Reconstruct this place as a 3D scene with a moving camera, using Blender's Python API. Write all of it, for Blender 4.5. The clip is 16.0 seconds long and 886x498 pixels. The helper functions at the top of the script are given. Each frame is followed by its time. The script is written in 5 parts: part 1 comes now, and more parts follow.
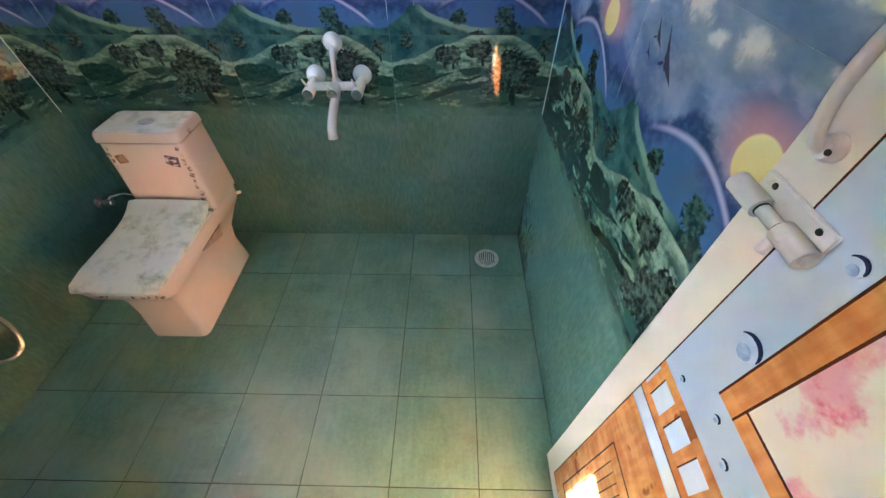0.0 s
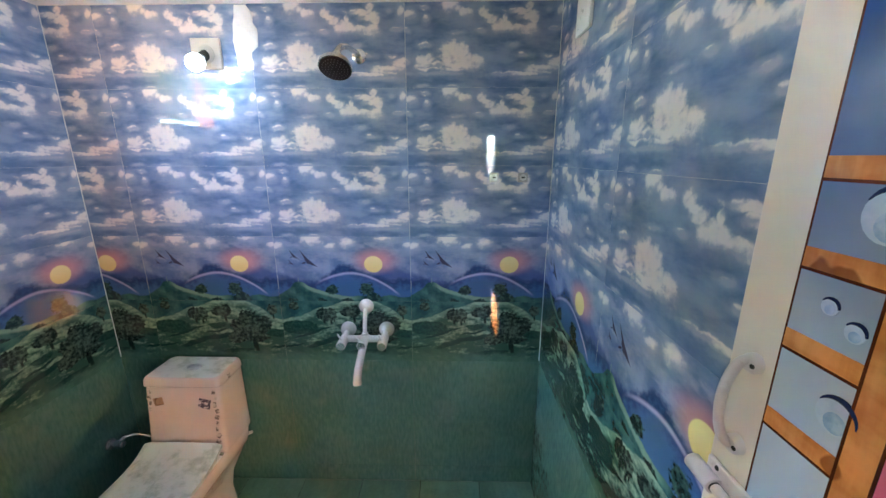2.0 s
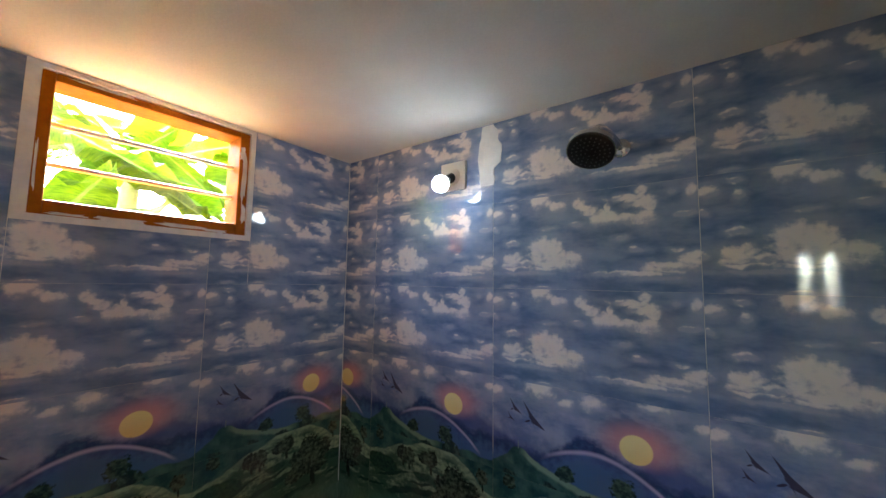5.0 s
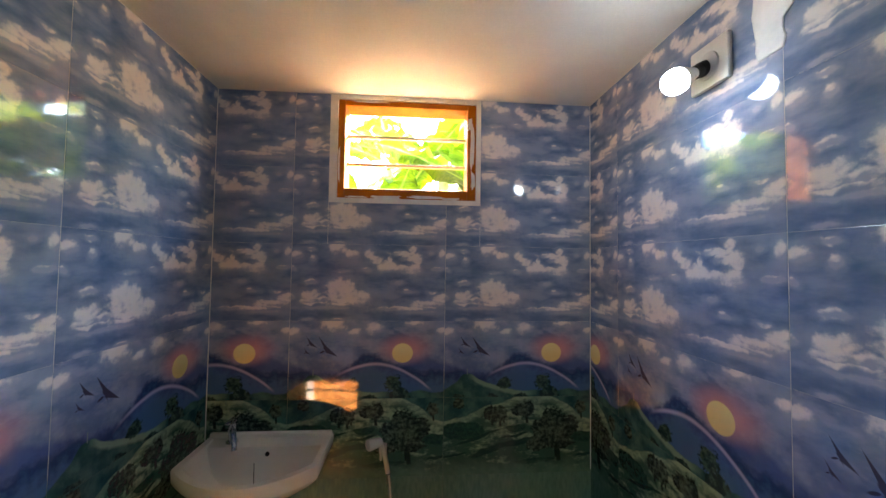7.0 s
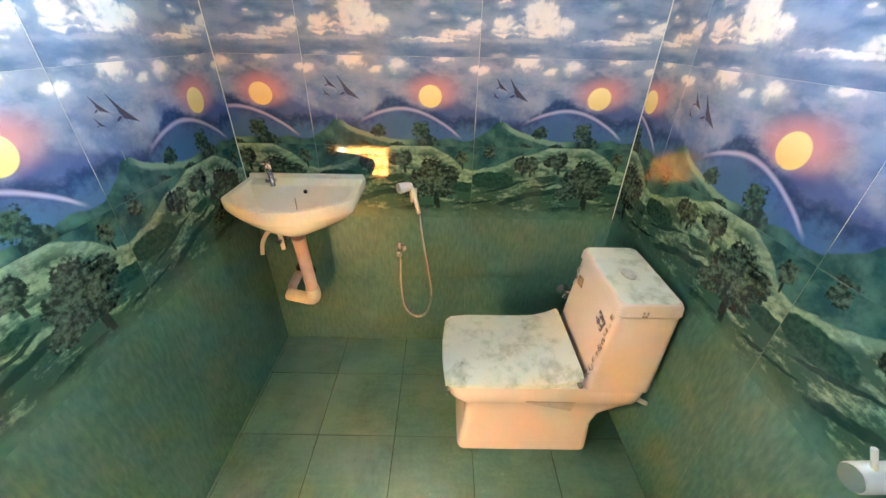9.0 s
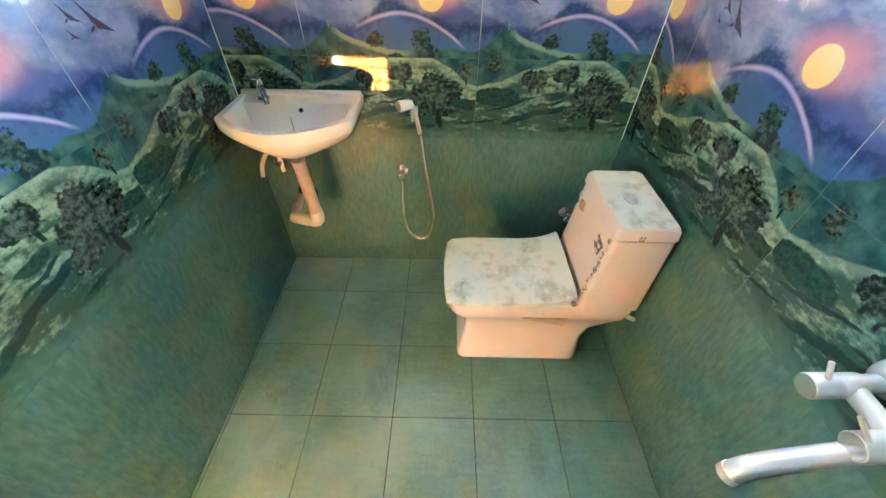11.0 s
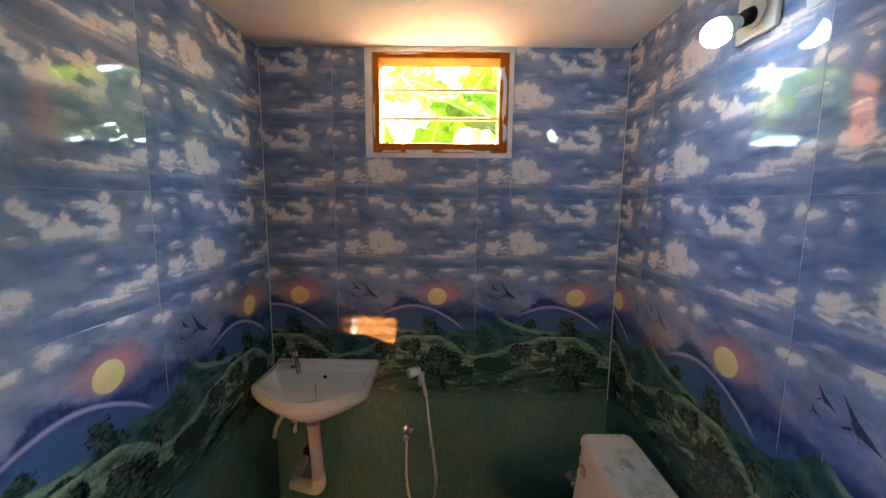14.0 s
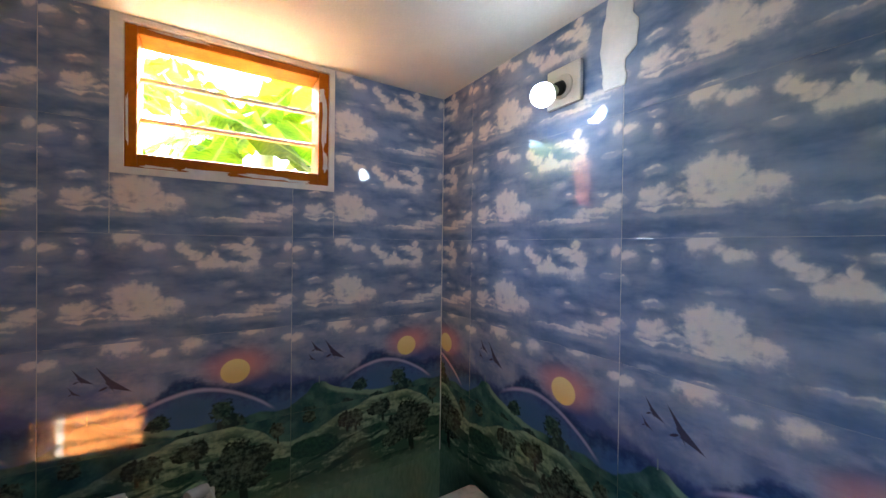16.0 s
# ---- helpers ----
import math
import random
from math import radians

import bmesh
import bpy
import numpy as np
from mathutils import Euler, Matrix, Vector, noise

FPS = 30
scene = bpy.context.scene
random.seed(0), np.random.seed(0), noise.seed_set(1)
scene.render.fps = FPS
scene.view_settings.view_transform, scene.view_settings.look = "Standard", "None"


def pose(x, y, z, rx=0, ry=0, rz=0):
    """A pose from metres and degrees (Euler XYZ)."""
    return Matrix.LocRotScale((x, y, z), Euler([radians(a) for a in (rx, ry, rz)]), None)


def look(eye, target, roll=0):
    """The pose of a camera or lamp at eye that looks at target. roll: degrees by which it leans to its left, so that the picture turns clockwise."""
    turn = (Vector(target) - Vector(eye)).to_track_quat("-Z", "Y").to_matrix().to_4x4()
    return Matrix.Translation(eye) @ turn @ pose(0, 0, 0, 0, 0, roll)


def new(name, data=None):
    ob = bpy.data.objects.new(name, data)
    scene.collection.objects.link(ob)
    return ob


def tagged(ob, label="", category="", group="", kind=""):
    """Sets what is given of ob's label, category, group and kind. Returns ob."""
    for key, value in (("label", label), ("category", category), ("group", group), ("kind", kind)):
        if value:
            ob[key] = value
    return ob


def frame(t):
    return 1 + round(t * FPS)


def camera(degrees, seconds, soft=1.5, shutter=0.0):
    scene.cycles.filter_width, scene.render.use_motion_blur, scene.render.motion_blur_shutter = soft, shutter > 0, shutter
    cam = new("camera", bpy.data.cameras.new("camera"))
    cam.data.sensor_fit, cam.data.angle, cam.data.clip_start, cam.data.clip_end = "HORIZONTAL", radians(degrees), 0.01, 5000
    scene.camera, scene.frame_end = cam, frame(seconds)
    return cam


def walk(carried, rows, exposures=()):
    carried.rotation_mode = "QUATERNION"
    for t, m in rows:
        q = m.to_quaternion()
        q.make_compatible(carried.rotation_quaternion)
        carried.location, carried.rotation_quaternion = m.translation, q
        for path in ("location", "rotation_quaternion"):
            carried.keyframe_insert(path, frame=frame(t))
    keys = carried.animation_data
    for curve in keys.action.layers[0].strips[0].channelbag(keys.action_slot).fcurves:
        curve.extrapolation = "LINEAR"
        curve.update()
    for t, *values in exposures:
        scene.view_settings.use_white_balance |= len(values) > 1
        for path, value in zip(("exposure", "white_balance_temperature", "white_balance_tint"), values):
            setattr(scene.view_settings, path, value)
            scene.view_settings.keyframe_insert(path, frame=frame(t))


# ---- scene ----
cam = camera(100.9, 16.0)
PATH = [
    (0, (-0.018, 0.039, 1.434), (-0.05, 1.387, -0.042), -0.4),
    (0.5, (-0.033, 0.005, 1.49), (-0.054, 1.55, 0.22), -0.3),
    (1, (-0.027, -0.02, 1.55), (-0.072, 1.7, 0.531), -0.4),
    (1.5, (-0.05, -0.058, 1.596), (-0.079, 1.803, 0.863), -0.2),
    (2, (-0.06, -0.088, 1.627), (-0.1, 1.852, 1.14), -0.1),
    (2.5, (-0.063, -0.113, 1.649), (-0.117, 1.872, 1.405), -0.0),
    (3, (-0.068, -0.147, 1.667), (-0.121, 1.852, 1.657), -0.0),
    (3.5, (-0.067, -0.149, 1.669), (-0.139, 1.844, 1.817), -0.1),
    (4, (-0.072, -0.035, 1.655), (-0.36, 1.937, 1.824), 0.1),
    (4.5, (-0.095, 0.141, 1.644), (-0.78, 2.012, 1.82), 0.1),
    (5, (-0.206, 0.323, 1.61), (-1.4, 1.917, 1.791), 0.8),
    (5.2, (-0.248, 0.377, 1.609), (-1.646, 1.795, 1.794), 1.0),
    (7.3, (-0.174, 0.750, 1.503), (-2.174, 0.771, 1.477), 0.8),
    (7.5, (-0.183, 0.748, 1.490), (-2.174, 0.768, 1.302), 1.0),
    (8, (-0.204, 0.749, 1.451), (-2.139, 0.762, 0.946), 1.1),
    (8.5, (-0.224, 0.750, 1.406), (-2.071, 0.758, 0.638), 1.2),
    (9, (-0.251, 0.743, 1.366), (-1.970, 0.752, 0.344), 1.1),
    (9.5, (-0.266, 0.741, 1.333), (-1.831, 0.756, 0.088), 1.2),
    (9.7, (-0.272, 0.740, 1.320), (-1.772, 0.757, -0.002), 1.2),
    (11.8, (-0.207, 0.761, 1.437), (-1.663, 0.754, 0.067), 0.9),
    (12, (-0.193, 0.763, 1.449), (-1.76, 0.755, 0.206), 0.8),
    (12.5, (-0.168, 0.768, 1.492), (-1.929, 0.753, 0.544), 0.8),
    (13, (-0.143, 0.766, 1.536), (-2.017, 0.738, 0.837), 0.6),
    (13.5, (-0.116, 0.749, 1.561), (-2.061, 0.722, 1.092), 0.6),
    (14, (-0.087, 0.737, 1.568), (-2.071, 0.713, 1.322), 0.5),
    (14.5, (-0.108, 0.724, 1.563), (-2.106, 0.697, 1.492), 0.7),
    (15, (-0.16, 0.7, 1.562), (-2.159, 0.76, 1.513), 0.6),
    (15.5, (-0.242, 0.662, 1.573), (-2.181, 1.147, 1.531), 0.7),
    (16, (-0.324, 0.625, 1.569), (-2.011, 1.7, 1.552), 0.7),
]
EXPOSURES = [  # seconds, stops, kelvin, tint
    (0.0, 7.3, 5600, 4), (0.5, 7.65, 5650, 4), (1.0, 7.8, 5700, 3), (2.0, 7.1, 5650, 3), (3.0, 6.65, 5700, 3), (4.0, 6.5, 5950, 4), (5.2, 5.7, 6350, 6),
    (7.5, 6.1, 6450, 6), (8.5, 7.6, 6550, -4), (9.5, 8.3, 6250, -8), (12.0, 8.0, 5950, 0), (13.0, 7.55, 6100, 2), (14.0, 6.05, 6000, 6), (16.0, 6.0, 6000, 6)]
walk(cam, [(t, look(eye, target, roll)) for t, eye, target, roll in PATH], EXPOSURES)

# ---- light: afternoon sun through the west window, sky, bulb (built below) ----
SUN_WAY = Vector((2.03, -0.70, -1.68)).normalized()
world = bpy.data.worlds.new("sky")
scene.world = world
world.use_nodes = True
wt = world.node_tree
wt.nodes.clear()
sky = wt.nodes.new("ShaderNodeTexSky")
sky.sky_type = "NISHITA"
sky.sun_disc = False
sky.sun_elevation = math.asin(-SUN_WAY.z)
sky.sun_rotation = math.atan2(-SUN_WAY.x, -SUN_WAY.y)
bg = wt.nodes.new("ShaderNodeBackground")
bg.inputs["Strength"].default_value = 0.15
wo = wt.nodes.new("ShaderNodeOutputWorld")
wt.links.new(sky.outputs[0], bg.inputs[0])
wt.links.new(bg.outputs[0], wo.inputs[0])
sun = new("sun", bpy.data.lights.new("sun", "SUN"))
sun.data.energy, sun.data.angle, sun.data.color = 3.8, radians(0.6), (1.0, 0.9, 0.76)
sun.matrix_world = look((-6, 3, 6), Vector((-6, 3, 6)) + SUN_WAY)


def area(name, at, target, w, h, power, color):
    lamp = new(name, bpy.data.lights.new(name, "AREA"))
    lamp.data.shape, lamp.data.size, lamp.data.size_y = "RECTANGLE", w, h
    lamp.data.energy, lamp.data.color = power, color
    lamp.matrix_world = look(at, target)
    return lamp


# two unseen fill lamps, added before the hall's closed east and west walls
area("hall_side_daylight", (1.58, -1.7, 1.1), (0.0, -1.6, 0.9), 0.9, 1.9, 0.4, (1.0, 0.97, 0.92))
area("hall_door_daylight", (-1.60, -1.5, 1.15), (0.3, 0.7, 0.6), 0.9, 1.9, 0.04, (0.92, 0.97, 1.0))
BULB_STRENGTH = 1.5

# ---- materials ----


def lin(r, g, b):
    f = lambda c: c / 12.92 if c <= 0.04045 else ((c + 0.055) / 1.055) ** 2.4
    return (f(r / 255), f(g / 255), f(b / 255), 1.0)


class Ex:
    """A number or colour in a node tree, with the usual arithmetic."""

    def __init__(self, tree, sock):
        self.tree, self.sock = tree, sock

    def _op(self, op, *others, flip=False):
        n = self.tree.nodes.new("ShaderNodeMath")
        n.operation = op
        args = [self, *others]
        if flip:
            args.reverse()
        for i, a in enumerate(args):
            if isinstance(a, Ex):
                self.tree.links.new(a.sock, n.inputs[i])
            else:
                n.inputs[i].default_value = a
        return Ex(self.tree, n.outputs[0])

    def __add__(self, o): return self._op("ADD", o)
    def __radd__(self, o): return self._op("ADD", o)
    def __sub__(self, o): return self._op("SUBTRACT", o)
    def __rsub__(self, o): return self._op("SUBTRACT", o, flip=True)
    def __mul__(self, o): return self._op("MULTIPLY", o)
    def __rmul__(self, o): return self._op("MULTIPLY", o)
    def __truediv__(self, o): return self._op("DIVIDE", o)
    def least(self, o): return self._op("MINIMUM", o)
    def most(self, o): return self._op("MAXIMUM", o)
    def size(self): return self._op("ABSOLUTE")

    def step(self, lo, hi):
        """0 below lo, 1 above hi, smooth between; falls when hi is under lo."""
        n = self.tree.nodes.new("ShaderNodeMapRange")
        n.interpolation_type = "SMOOTHSTEP"
        a, b, c, d = (lo, hi, 0.0, 1.0) if lo < hi else (hi, lo, 1.0, 0.0)
        for i, v in zip((1, 2, 3, 4), (a, b, c, d)):
            n.inputs[i].default_value = v
        self.tree.links.new(self.sock, n.inputs[0])
        return Ex(self.tree, n.outputs[0])


class Paint:
    """A node material whose colour is put together by expressions."""

    def __init__(self, name):
        self.mat = bpy.data.materials.new(name)
        self.mat.use_nodes = True
        self.tree = self.mat.node_tree
        self.bsdf = next(n for n in self.tree.nodes if n.type == "BSDF_PRINCIPLED")
        self.tc = self.tree.nodes.new("ShaderNodeTexCoord")

    def coord(self, kind):
        return Ex(self.tree, self.tc.outputs[kind])

    def place(self):
        n = self.tree.nodes.new("ShaderNodeNewGeometry")
        return Ex(self.tree, n.outputs["Position"])

    def xyz(self, vec):
        n = self.tree.nodes.new("ShaderNodeSeparateXYZ")
        self.tree.links.new(vec.sock, n.inputs[0])
        return [Ex(self.tree, o) for o in n.outputs]

    def vmad(self, vec, mul, add):
        n = self.tree.nodes.new("ShaderNodeVectorMath")
        n.operation = "MULTIPLY_ADD"
        self.tree.links.new(vec.sock, n.inputs[0])
        for i, v in ((1, mul), (2, add)):
            if isinstance(v, Ex):
                self.tree.links.new(v.sock, n.inputs[i])
            else:
                n.inputs[i].default_value = v
        return Ex(self.tree, n.outputs[0])

    def vlen(self, vec):
        n = self.tree.nodes.new("ShaderNodeVectorMath")
        n.operation = "LENGTH"
        self.tree.links.new(vec.sock, n.inputs[0])
        return Ex(self.tree, n.outputs["Value"])

    def noise(self, vec, scale, detail=3.0, rough=0.55, stretch=None, out="Factor"):
        if stretch:
            vec = self.vmad(vec, stretch, (0, 0, 0))
        n = self.tree.nodes.new("ShaderNodeTexNoise")
        n.inputs["Scale"].default_value, n.inputs["Detail"].default_value, n.inputs["Roughness"].default_value = scale, detail, rough
        self.tree.links.new(vec.sock, n.inputs["Vector"])
        return Ex(self.tree, n.outputs[0 if out == "Factor" else 1])

    def ell(self, vec, cx, cy, rx, ry):
        return self.vlen(self.vmad(vec, (1 / rx, 1 / ry, 0), (-cx / rx, -cy / ry, 0)))

    def slant(self, vec, cx, cy, rx, ry, deg):
        n = self.tree.nodes.new("ShaderNodeMapping")
        n.vector_type = "TEXTURE"
        n.inputs["Location"].default_value = (cx, cy, 0)
        n.inputs["Rotation"].default_value = (0, 0, radians(deg))
        n.inputs["Scale"].default_value = (rx, ry, 1)
        self.tree.links.new(vec.sock, n.inputs["Vector"])
        return self.vlen(Ex(self.tree, n.outputs[0]))

    def curve(self, x, pts):
        n = self.tree.nodes.new("ShaderNodeFloatCurve")
        c = n.mapping.curves[0]
        c.points[0].location, c.points[1].location = pts[0], pts[-1]
        for p in pts[1:-1]:
            c.points.new(*p)
        n.mapping.update()
        self.tree.links.new(x.sock, n.inputs["Value"])
        return Ex(self.tree, n.outputs[0])

    def mix(self, fac, a, b):
        n = self.tree.nodes.new("ShaderNodeMix")
        n.data_type = "RGBA"
        for v, i in ((fac, 0), (a, 6), (b, 7)):
            if isinstance(v, Ex):
                self.tree.links.new(v.sock, n.inputs[i])
            else:
                n.inputs[i].default_value = v
        return Ex(self.tree, n.outputs[2])

    def random(self):
        n = self.tree.nodes.new("ShaderNodeObjectInfo")
        return Ex(self.tree, n.outputs["Random"])

    def finish(self, color, rough=0.5, metal=0.0, bump=None, bump_depth=0.001, **extra):
        for key, v in (("Base Color", color), ("Roughness", rough), ("Metallic", metal)):
            if isinstance(v, Ex):
                self.tree.links.new(v.sock, self.bsdf.inputs[key])
            else:
                self.bsdf.inputs[key].default_value = v
        for key, v in extra.items():
            self.bsdf.inputs[key.replace("_", " ")].default_value = v
        if bump:
            n = self.tree.nodes.new("ShaderNodeBump")
            n.inputs["Distance"].default_value = bump_depth
            self.tree.links.new(bump.sock, n.inputs["Height"])
            self.tree.links.new(n.outputs[0], self.bsdf.inputs["Normal"])
        return self.mat


def worn(name, c1, c2, scale=8.0, rough=0.5, metal=0.0, bump=0.0005, spread=(0.3, 0.7), grain=60.0, **extra):
    """Two tones mixed by noise, with finer grain on top and a slight relief."""
    p = Paint(name)
    o = p.coord("Object")
    n1, n2 = p.noise(o, scale, 4.0), p.noise(o, grain, 3.0)
    col = p.mix((n1 * 0.75 + n2 * 0.25).step(*spread), lin(*c1), lin(*c2))
    return p.finish(col, (n2 - 0.5) * 0.15 + rough, metal, n2 if bump else None, bump, **extra)


WALL_GLOSS = 0.05
SKY_BLUE, SKY_PALE = (88, 112, 150), (134, 149, 179)
PLAIN_GREEN = (86, 117, 102)

# clouds of the printed sky: x, y, half width, half height, over a tile 2 wide and 1 high
HEAP_CLOUD = [
    (0.60, 0.45, 0.16, 0.10), (0.69, 0.40, 0.14, 0.13), (0.57, 0.38, 0.13, 0.10), (0.80, 0.33, 0.15, 0.09), (0.96, 0.30, 0.11, 0.065),
    (0.72, 0.25, 0.28, 0.075), (0.25, 0.33, 0.11, 0.075), (0.30, 0.37, 0.06, 0.05), (0.23, 0.25, 0.12, 0.055), (0.42, 0.27, 0.12, 0.045)]
TORN_CLOUD = [
    (0.99, 0.87, 0.07, 0.07), (1.08, 0.80, 0.10, 0.05), (1.23, 0.71, 0.15, 0.085), (1.27, 0.81, 0.035, 0.06), (1.42, 0.68, 0.15, 0.055),
    (1.60, 0.68, 0.13, 0.085), (1.44, 0.89, 0.20, 0.035), (1.56, 0.94, 0.06, 0.05), (1.62, 0.81, 0.08, 0.10), (1.50, 0.83, 0.10, 0.04)]
STREAK_CLOUD = [
    (1.78, 0.22, 0.24, 0.055), (1.95, 0.29, 0.13, 0.055), (0.0, 0.305, 0.055, 0.04), (1.45, 0.16, 0.36, 0.032), (1.66, 0.12, 0.22, 0.028), (0.46, 0.17, 0.36, 0.022)]
PUFF_CLOUDS = [
    (0.57, 0.94, 0.14, 0.085), (0.77, 0.87, 0.11, 0.07), (0.07, 0.84, 0.11, 0.055), (1.96, 0.87, 0.05, 0.07), (0.27, 0.81, 0.045, 0.045), (0.25, 0.93, 0.07, 0.03),
    (0.96, 0.67, 0.075, 0.036), (0.68, 0.645, 0.08, 0.02), (1.39, 0.50, 0.06, 0.03), (1.51, 0.39, 0.08, 0.033), (1.91, 0.69, 0.09, 0.024), (0.03, 0.68, 0.035, 0.03),
    (0.24, 0.51, 0.08, 0.038), (0.60, 0.0, 0.15, 0.028), (0.22, 0.02, 0.08, 0.022), (1.80, 0.90, 0.04, 0.025), (1.83, 0.37, 0.06, 0.02)]
SKY_CLOUDS = HEAP_CLOUD + TORN_CLOUD + STREAK_CLOUD + PUFF_CLOUDS


def cloud_sheet(p, uv, wob, clouds):
    """(mask, light, veil): the clouds, how far up towards their lit tops, and the grey fringe round them"""
    n = (p.noise(uv, 9.0, 4.0, 0.58) - 0.5) * 1.5
    fields = []
    for at in (wob, p.vmad(wob, (1, 1, 0), (0.03, -0.05, 0))):
        d = None
        for c in clouds:
            e = p.ell(at, *c)
            d = e if d is None else d.least(e)
        fields.append(1.02 - d + n)
    return fields[0].step(-0.16, 0.40), fields[1].step(-0.55, 0.55), fields[0].step(-1.3, 0.1)


def wobble(p, uv, amount=0.10, scale=4.0):
    return p.vmad(p.noise(uv, scale, 3.0, out="Color"), (amount, amount, 0), p.vmad(uv, (1, 1, 0), (-amount / 2, -amount / 2, 0)))


def sky_color(p, uv, wob, clouds):
    base = p.mix(p.noise(uv, 2.6, 4.0, stretch=(0.7, 1.6, 1)).step(0.34, 0.68), lin(*SKY_BLUE), lin(*SKY_PALE))
    mask, light, veil = cloud_sheet(p, uv, wob, clouds)
    fluff = (p.noise(uv, 13.0, 4.0, 0.6) - 0.5) * 1.5
    body = p.mix((light + fluff).step(0.05, 1.05), lin(156, 163, 186), lin(230, 222, 217))
    col = p.mix(veil * 0.42, base, lin(156, 168, 194))
    return p.mix(mask * 0.88, col, body)


def glazed(p, color, rough=WALL_GLOSS):
    """A shiny ceramic face with slight dirt and a hand-laid unevenness."""
    o = p.place()
    smear = p.noise(o, 5.0, 4.0)
    fine = p.noise(o, 40.0, 2.0)
    col = p.mix(smear.step(0.52, 0.85) * 0.10, color, lin(190, 185, 175))
    return p.finish(col, smear * 0.06 + (rough - 0.03), 0.0, fine * 0.4 + smear, 0.0002, Specular_IOR_Level=0.42)


def crown(p, uv, fine, t):
    return (p.ell(uv, *t) + (fine - 0.5) * 1.5).step(1.10, 0.86)


def make_sky_print():
    p = Paint("sky_print_tile")
    uv = p.coord("UV")
    return glazed(p, sky_color(p, uv, wobble(p, uv, 0.07, 7.0), SKY_CLOUDS))


def make_horizon_print():
    p = Paint("sunset_print_tile")
    uv = p.coord("UV")
    wob = wobble(p, uv, 0.06)
    x, v, _ = p.xyz(uv)
    u = x * 0.5
    rag = p.noise(uv, 14.0, 4.0)
    few = [(0.55, 0.95, 0.17, 0.10), (0.84, 0.84, 0.10, 0.06), (1.08, 0.90, 0.12, 0.08), (1.62, 0.95, 0.18, 0.05), (0.04, 0.84, 0.13, 0.07), (1.98, 0.86, 0.10, 0.06)]
    col = sky_color(p, uv, wob, few)
    dusk = p.mix(p.noise(wob, 3.0, 4.0).step(0.36, 0.66), lin(88, 106, 152), lin(146, 155, 187))
    col = p.mix(v.step(0.88, 0.55) * 0.75, col, dusk)
    wisp = p.noise(uv, 4.0, 5.0, 0.55, stretch=(0.8, 1.6, 1)).step(0.48, 0.70) * v.step(0.4, 0.6) * 0.55
    col = p.mix(wisp, col, lin(166, 170, 198))
    # violet range behind, soft in the haze
    back = p.curve(u, [(0, 0.46), (0.1, 0.42), (0.2, 0.36), (0.5, 0.30), (0.7, 0.40), (0.8, 0.50), (0.88, 0.56), (0.95, 0.50), (1, 0.46)])
    col = p.mix((back + (rag - 0.5) * 0.1 - v).step(-0.06, 0.07) * 0.8, col, lin(68, 85, 138))
    # sun with its red glow
    col = p.mix(p.ell(wob, 1.49, 0.64, 0.42, 0.24).step(1.05, 0.1) * 0.8, col, lin(222, 150, 142))
    col = p.mix(p.ell(uv, 1.45, 0.585, 0.138, 0.128).step(1.04, 0.93), col, p.mix(v.step(0.48, 0.7), lin(232, 208, 140), lin(238, 222, 160)))
    # far mountains and the haze under them
    far = p.curve(u, [(0, 0.33), (0.1, 0.36), (0.16, 0.32), (0.28, 0.30), (0.36, 0.39), (0.42, 0.47), (0.475, 0.565), (0.54, 0.565), (0.62, 0.48), (0.7, 0.43), (0.8, 0.37), (0.87, 0.33), (0.93, 0.37), (1, 0.34)])
    under = far + (rag - 0.5) * 0.14 - v
    col = p.mix(under.step(-0.05, 0.05), col, p.mix((under + (rag - 0.5) * 0.2).step(0.0, 0.22), lin(42, 60, 106), lin(66, 98, 142)))
    # rainbow
    arc = p.curve(u, [(0, 0.0), (0.24, 0.18), (0.30, 0.29), (0.38, 0.37), (0.46, 0.42), (0.54, 0.445), (0.62, 0.43), (0.70, 0.38), (0.78, 0.30), (0.85, 0.21), (0.90, 0.13), (1, 0.0)])
    band = ((v - arc) / 0.034).size().step(1.0, 0.0) * u.step(0.26, 0.42) * u.step(0.93, 0.86)
    halo = (arc - v).step(-0.01, 0.03) * (arc - v).step(0.16, 0.03) * u.step(0.26, 0.42) * u.step(0.93, 0.86)
    col = p.mix(halo * 0.22, col, lin(96, 110, 176))
    col = p.mix(band * 0.72, col, lin(186, 178, 222))
    # green hill with its pale flank, and low meadow to the side
    hill = p.curve(u, [(0, 0.10), (0.08, 0.20), (0.155, 0.31), (0.24, 0.23), (0.38, 0.14), (0.52, 0.08), (0.62, 0.09), (0.74, 0.07), (0.84, 0.10), (0.93, 0.07), (1, 0.09)])
    inside = hill + (rag - 0.5) * 0.03 - v
    green = p.mix(p.noise(wob, 5.0, 4.0).step(0.35, 0.68), lin(36, 70, 74), lin(70, 108, 100))
    flank = ((inside - 0.03) / 0.05).size().step(1.1, 0.3) * u.step(0.15, 0.22) * u.step(0.66, 0.5)
    col = p.mix(inside.step(-0.012, 0.012), col, p.mix(flank * 0.5, green, lin(150, 176, 156)))
    pole = ((x - 0.31) / 0.006).size().step(1.2, 0.6) * v.step(0.29, 0.30) * v.step(0.385, 0.375)
    col = p.mix(pole * 0.7, col, lin(120, 140, 140))
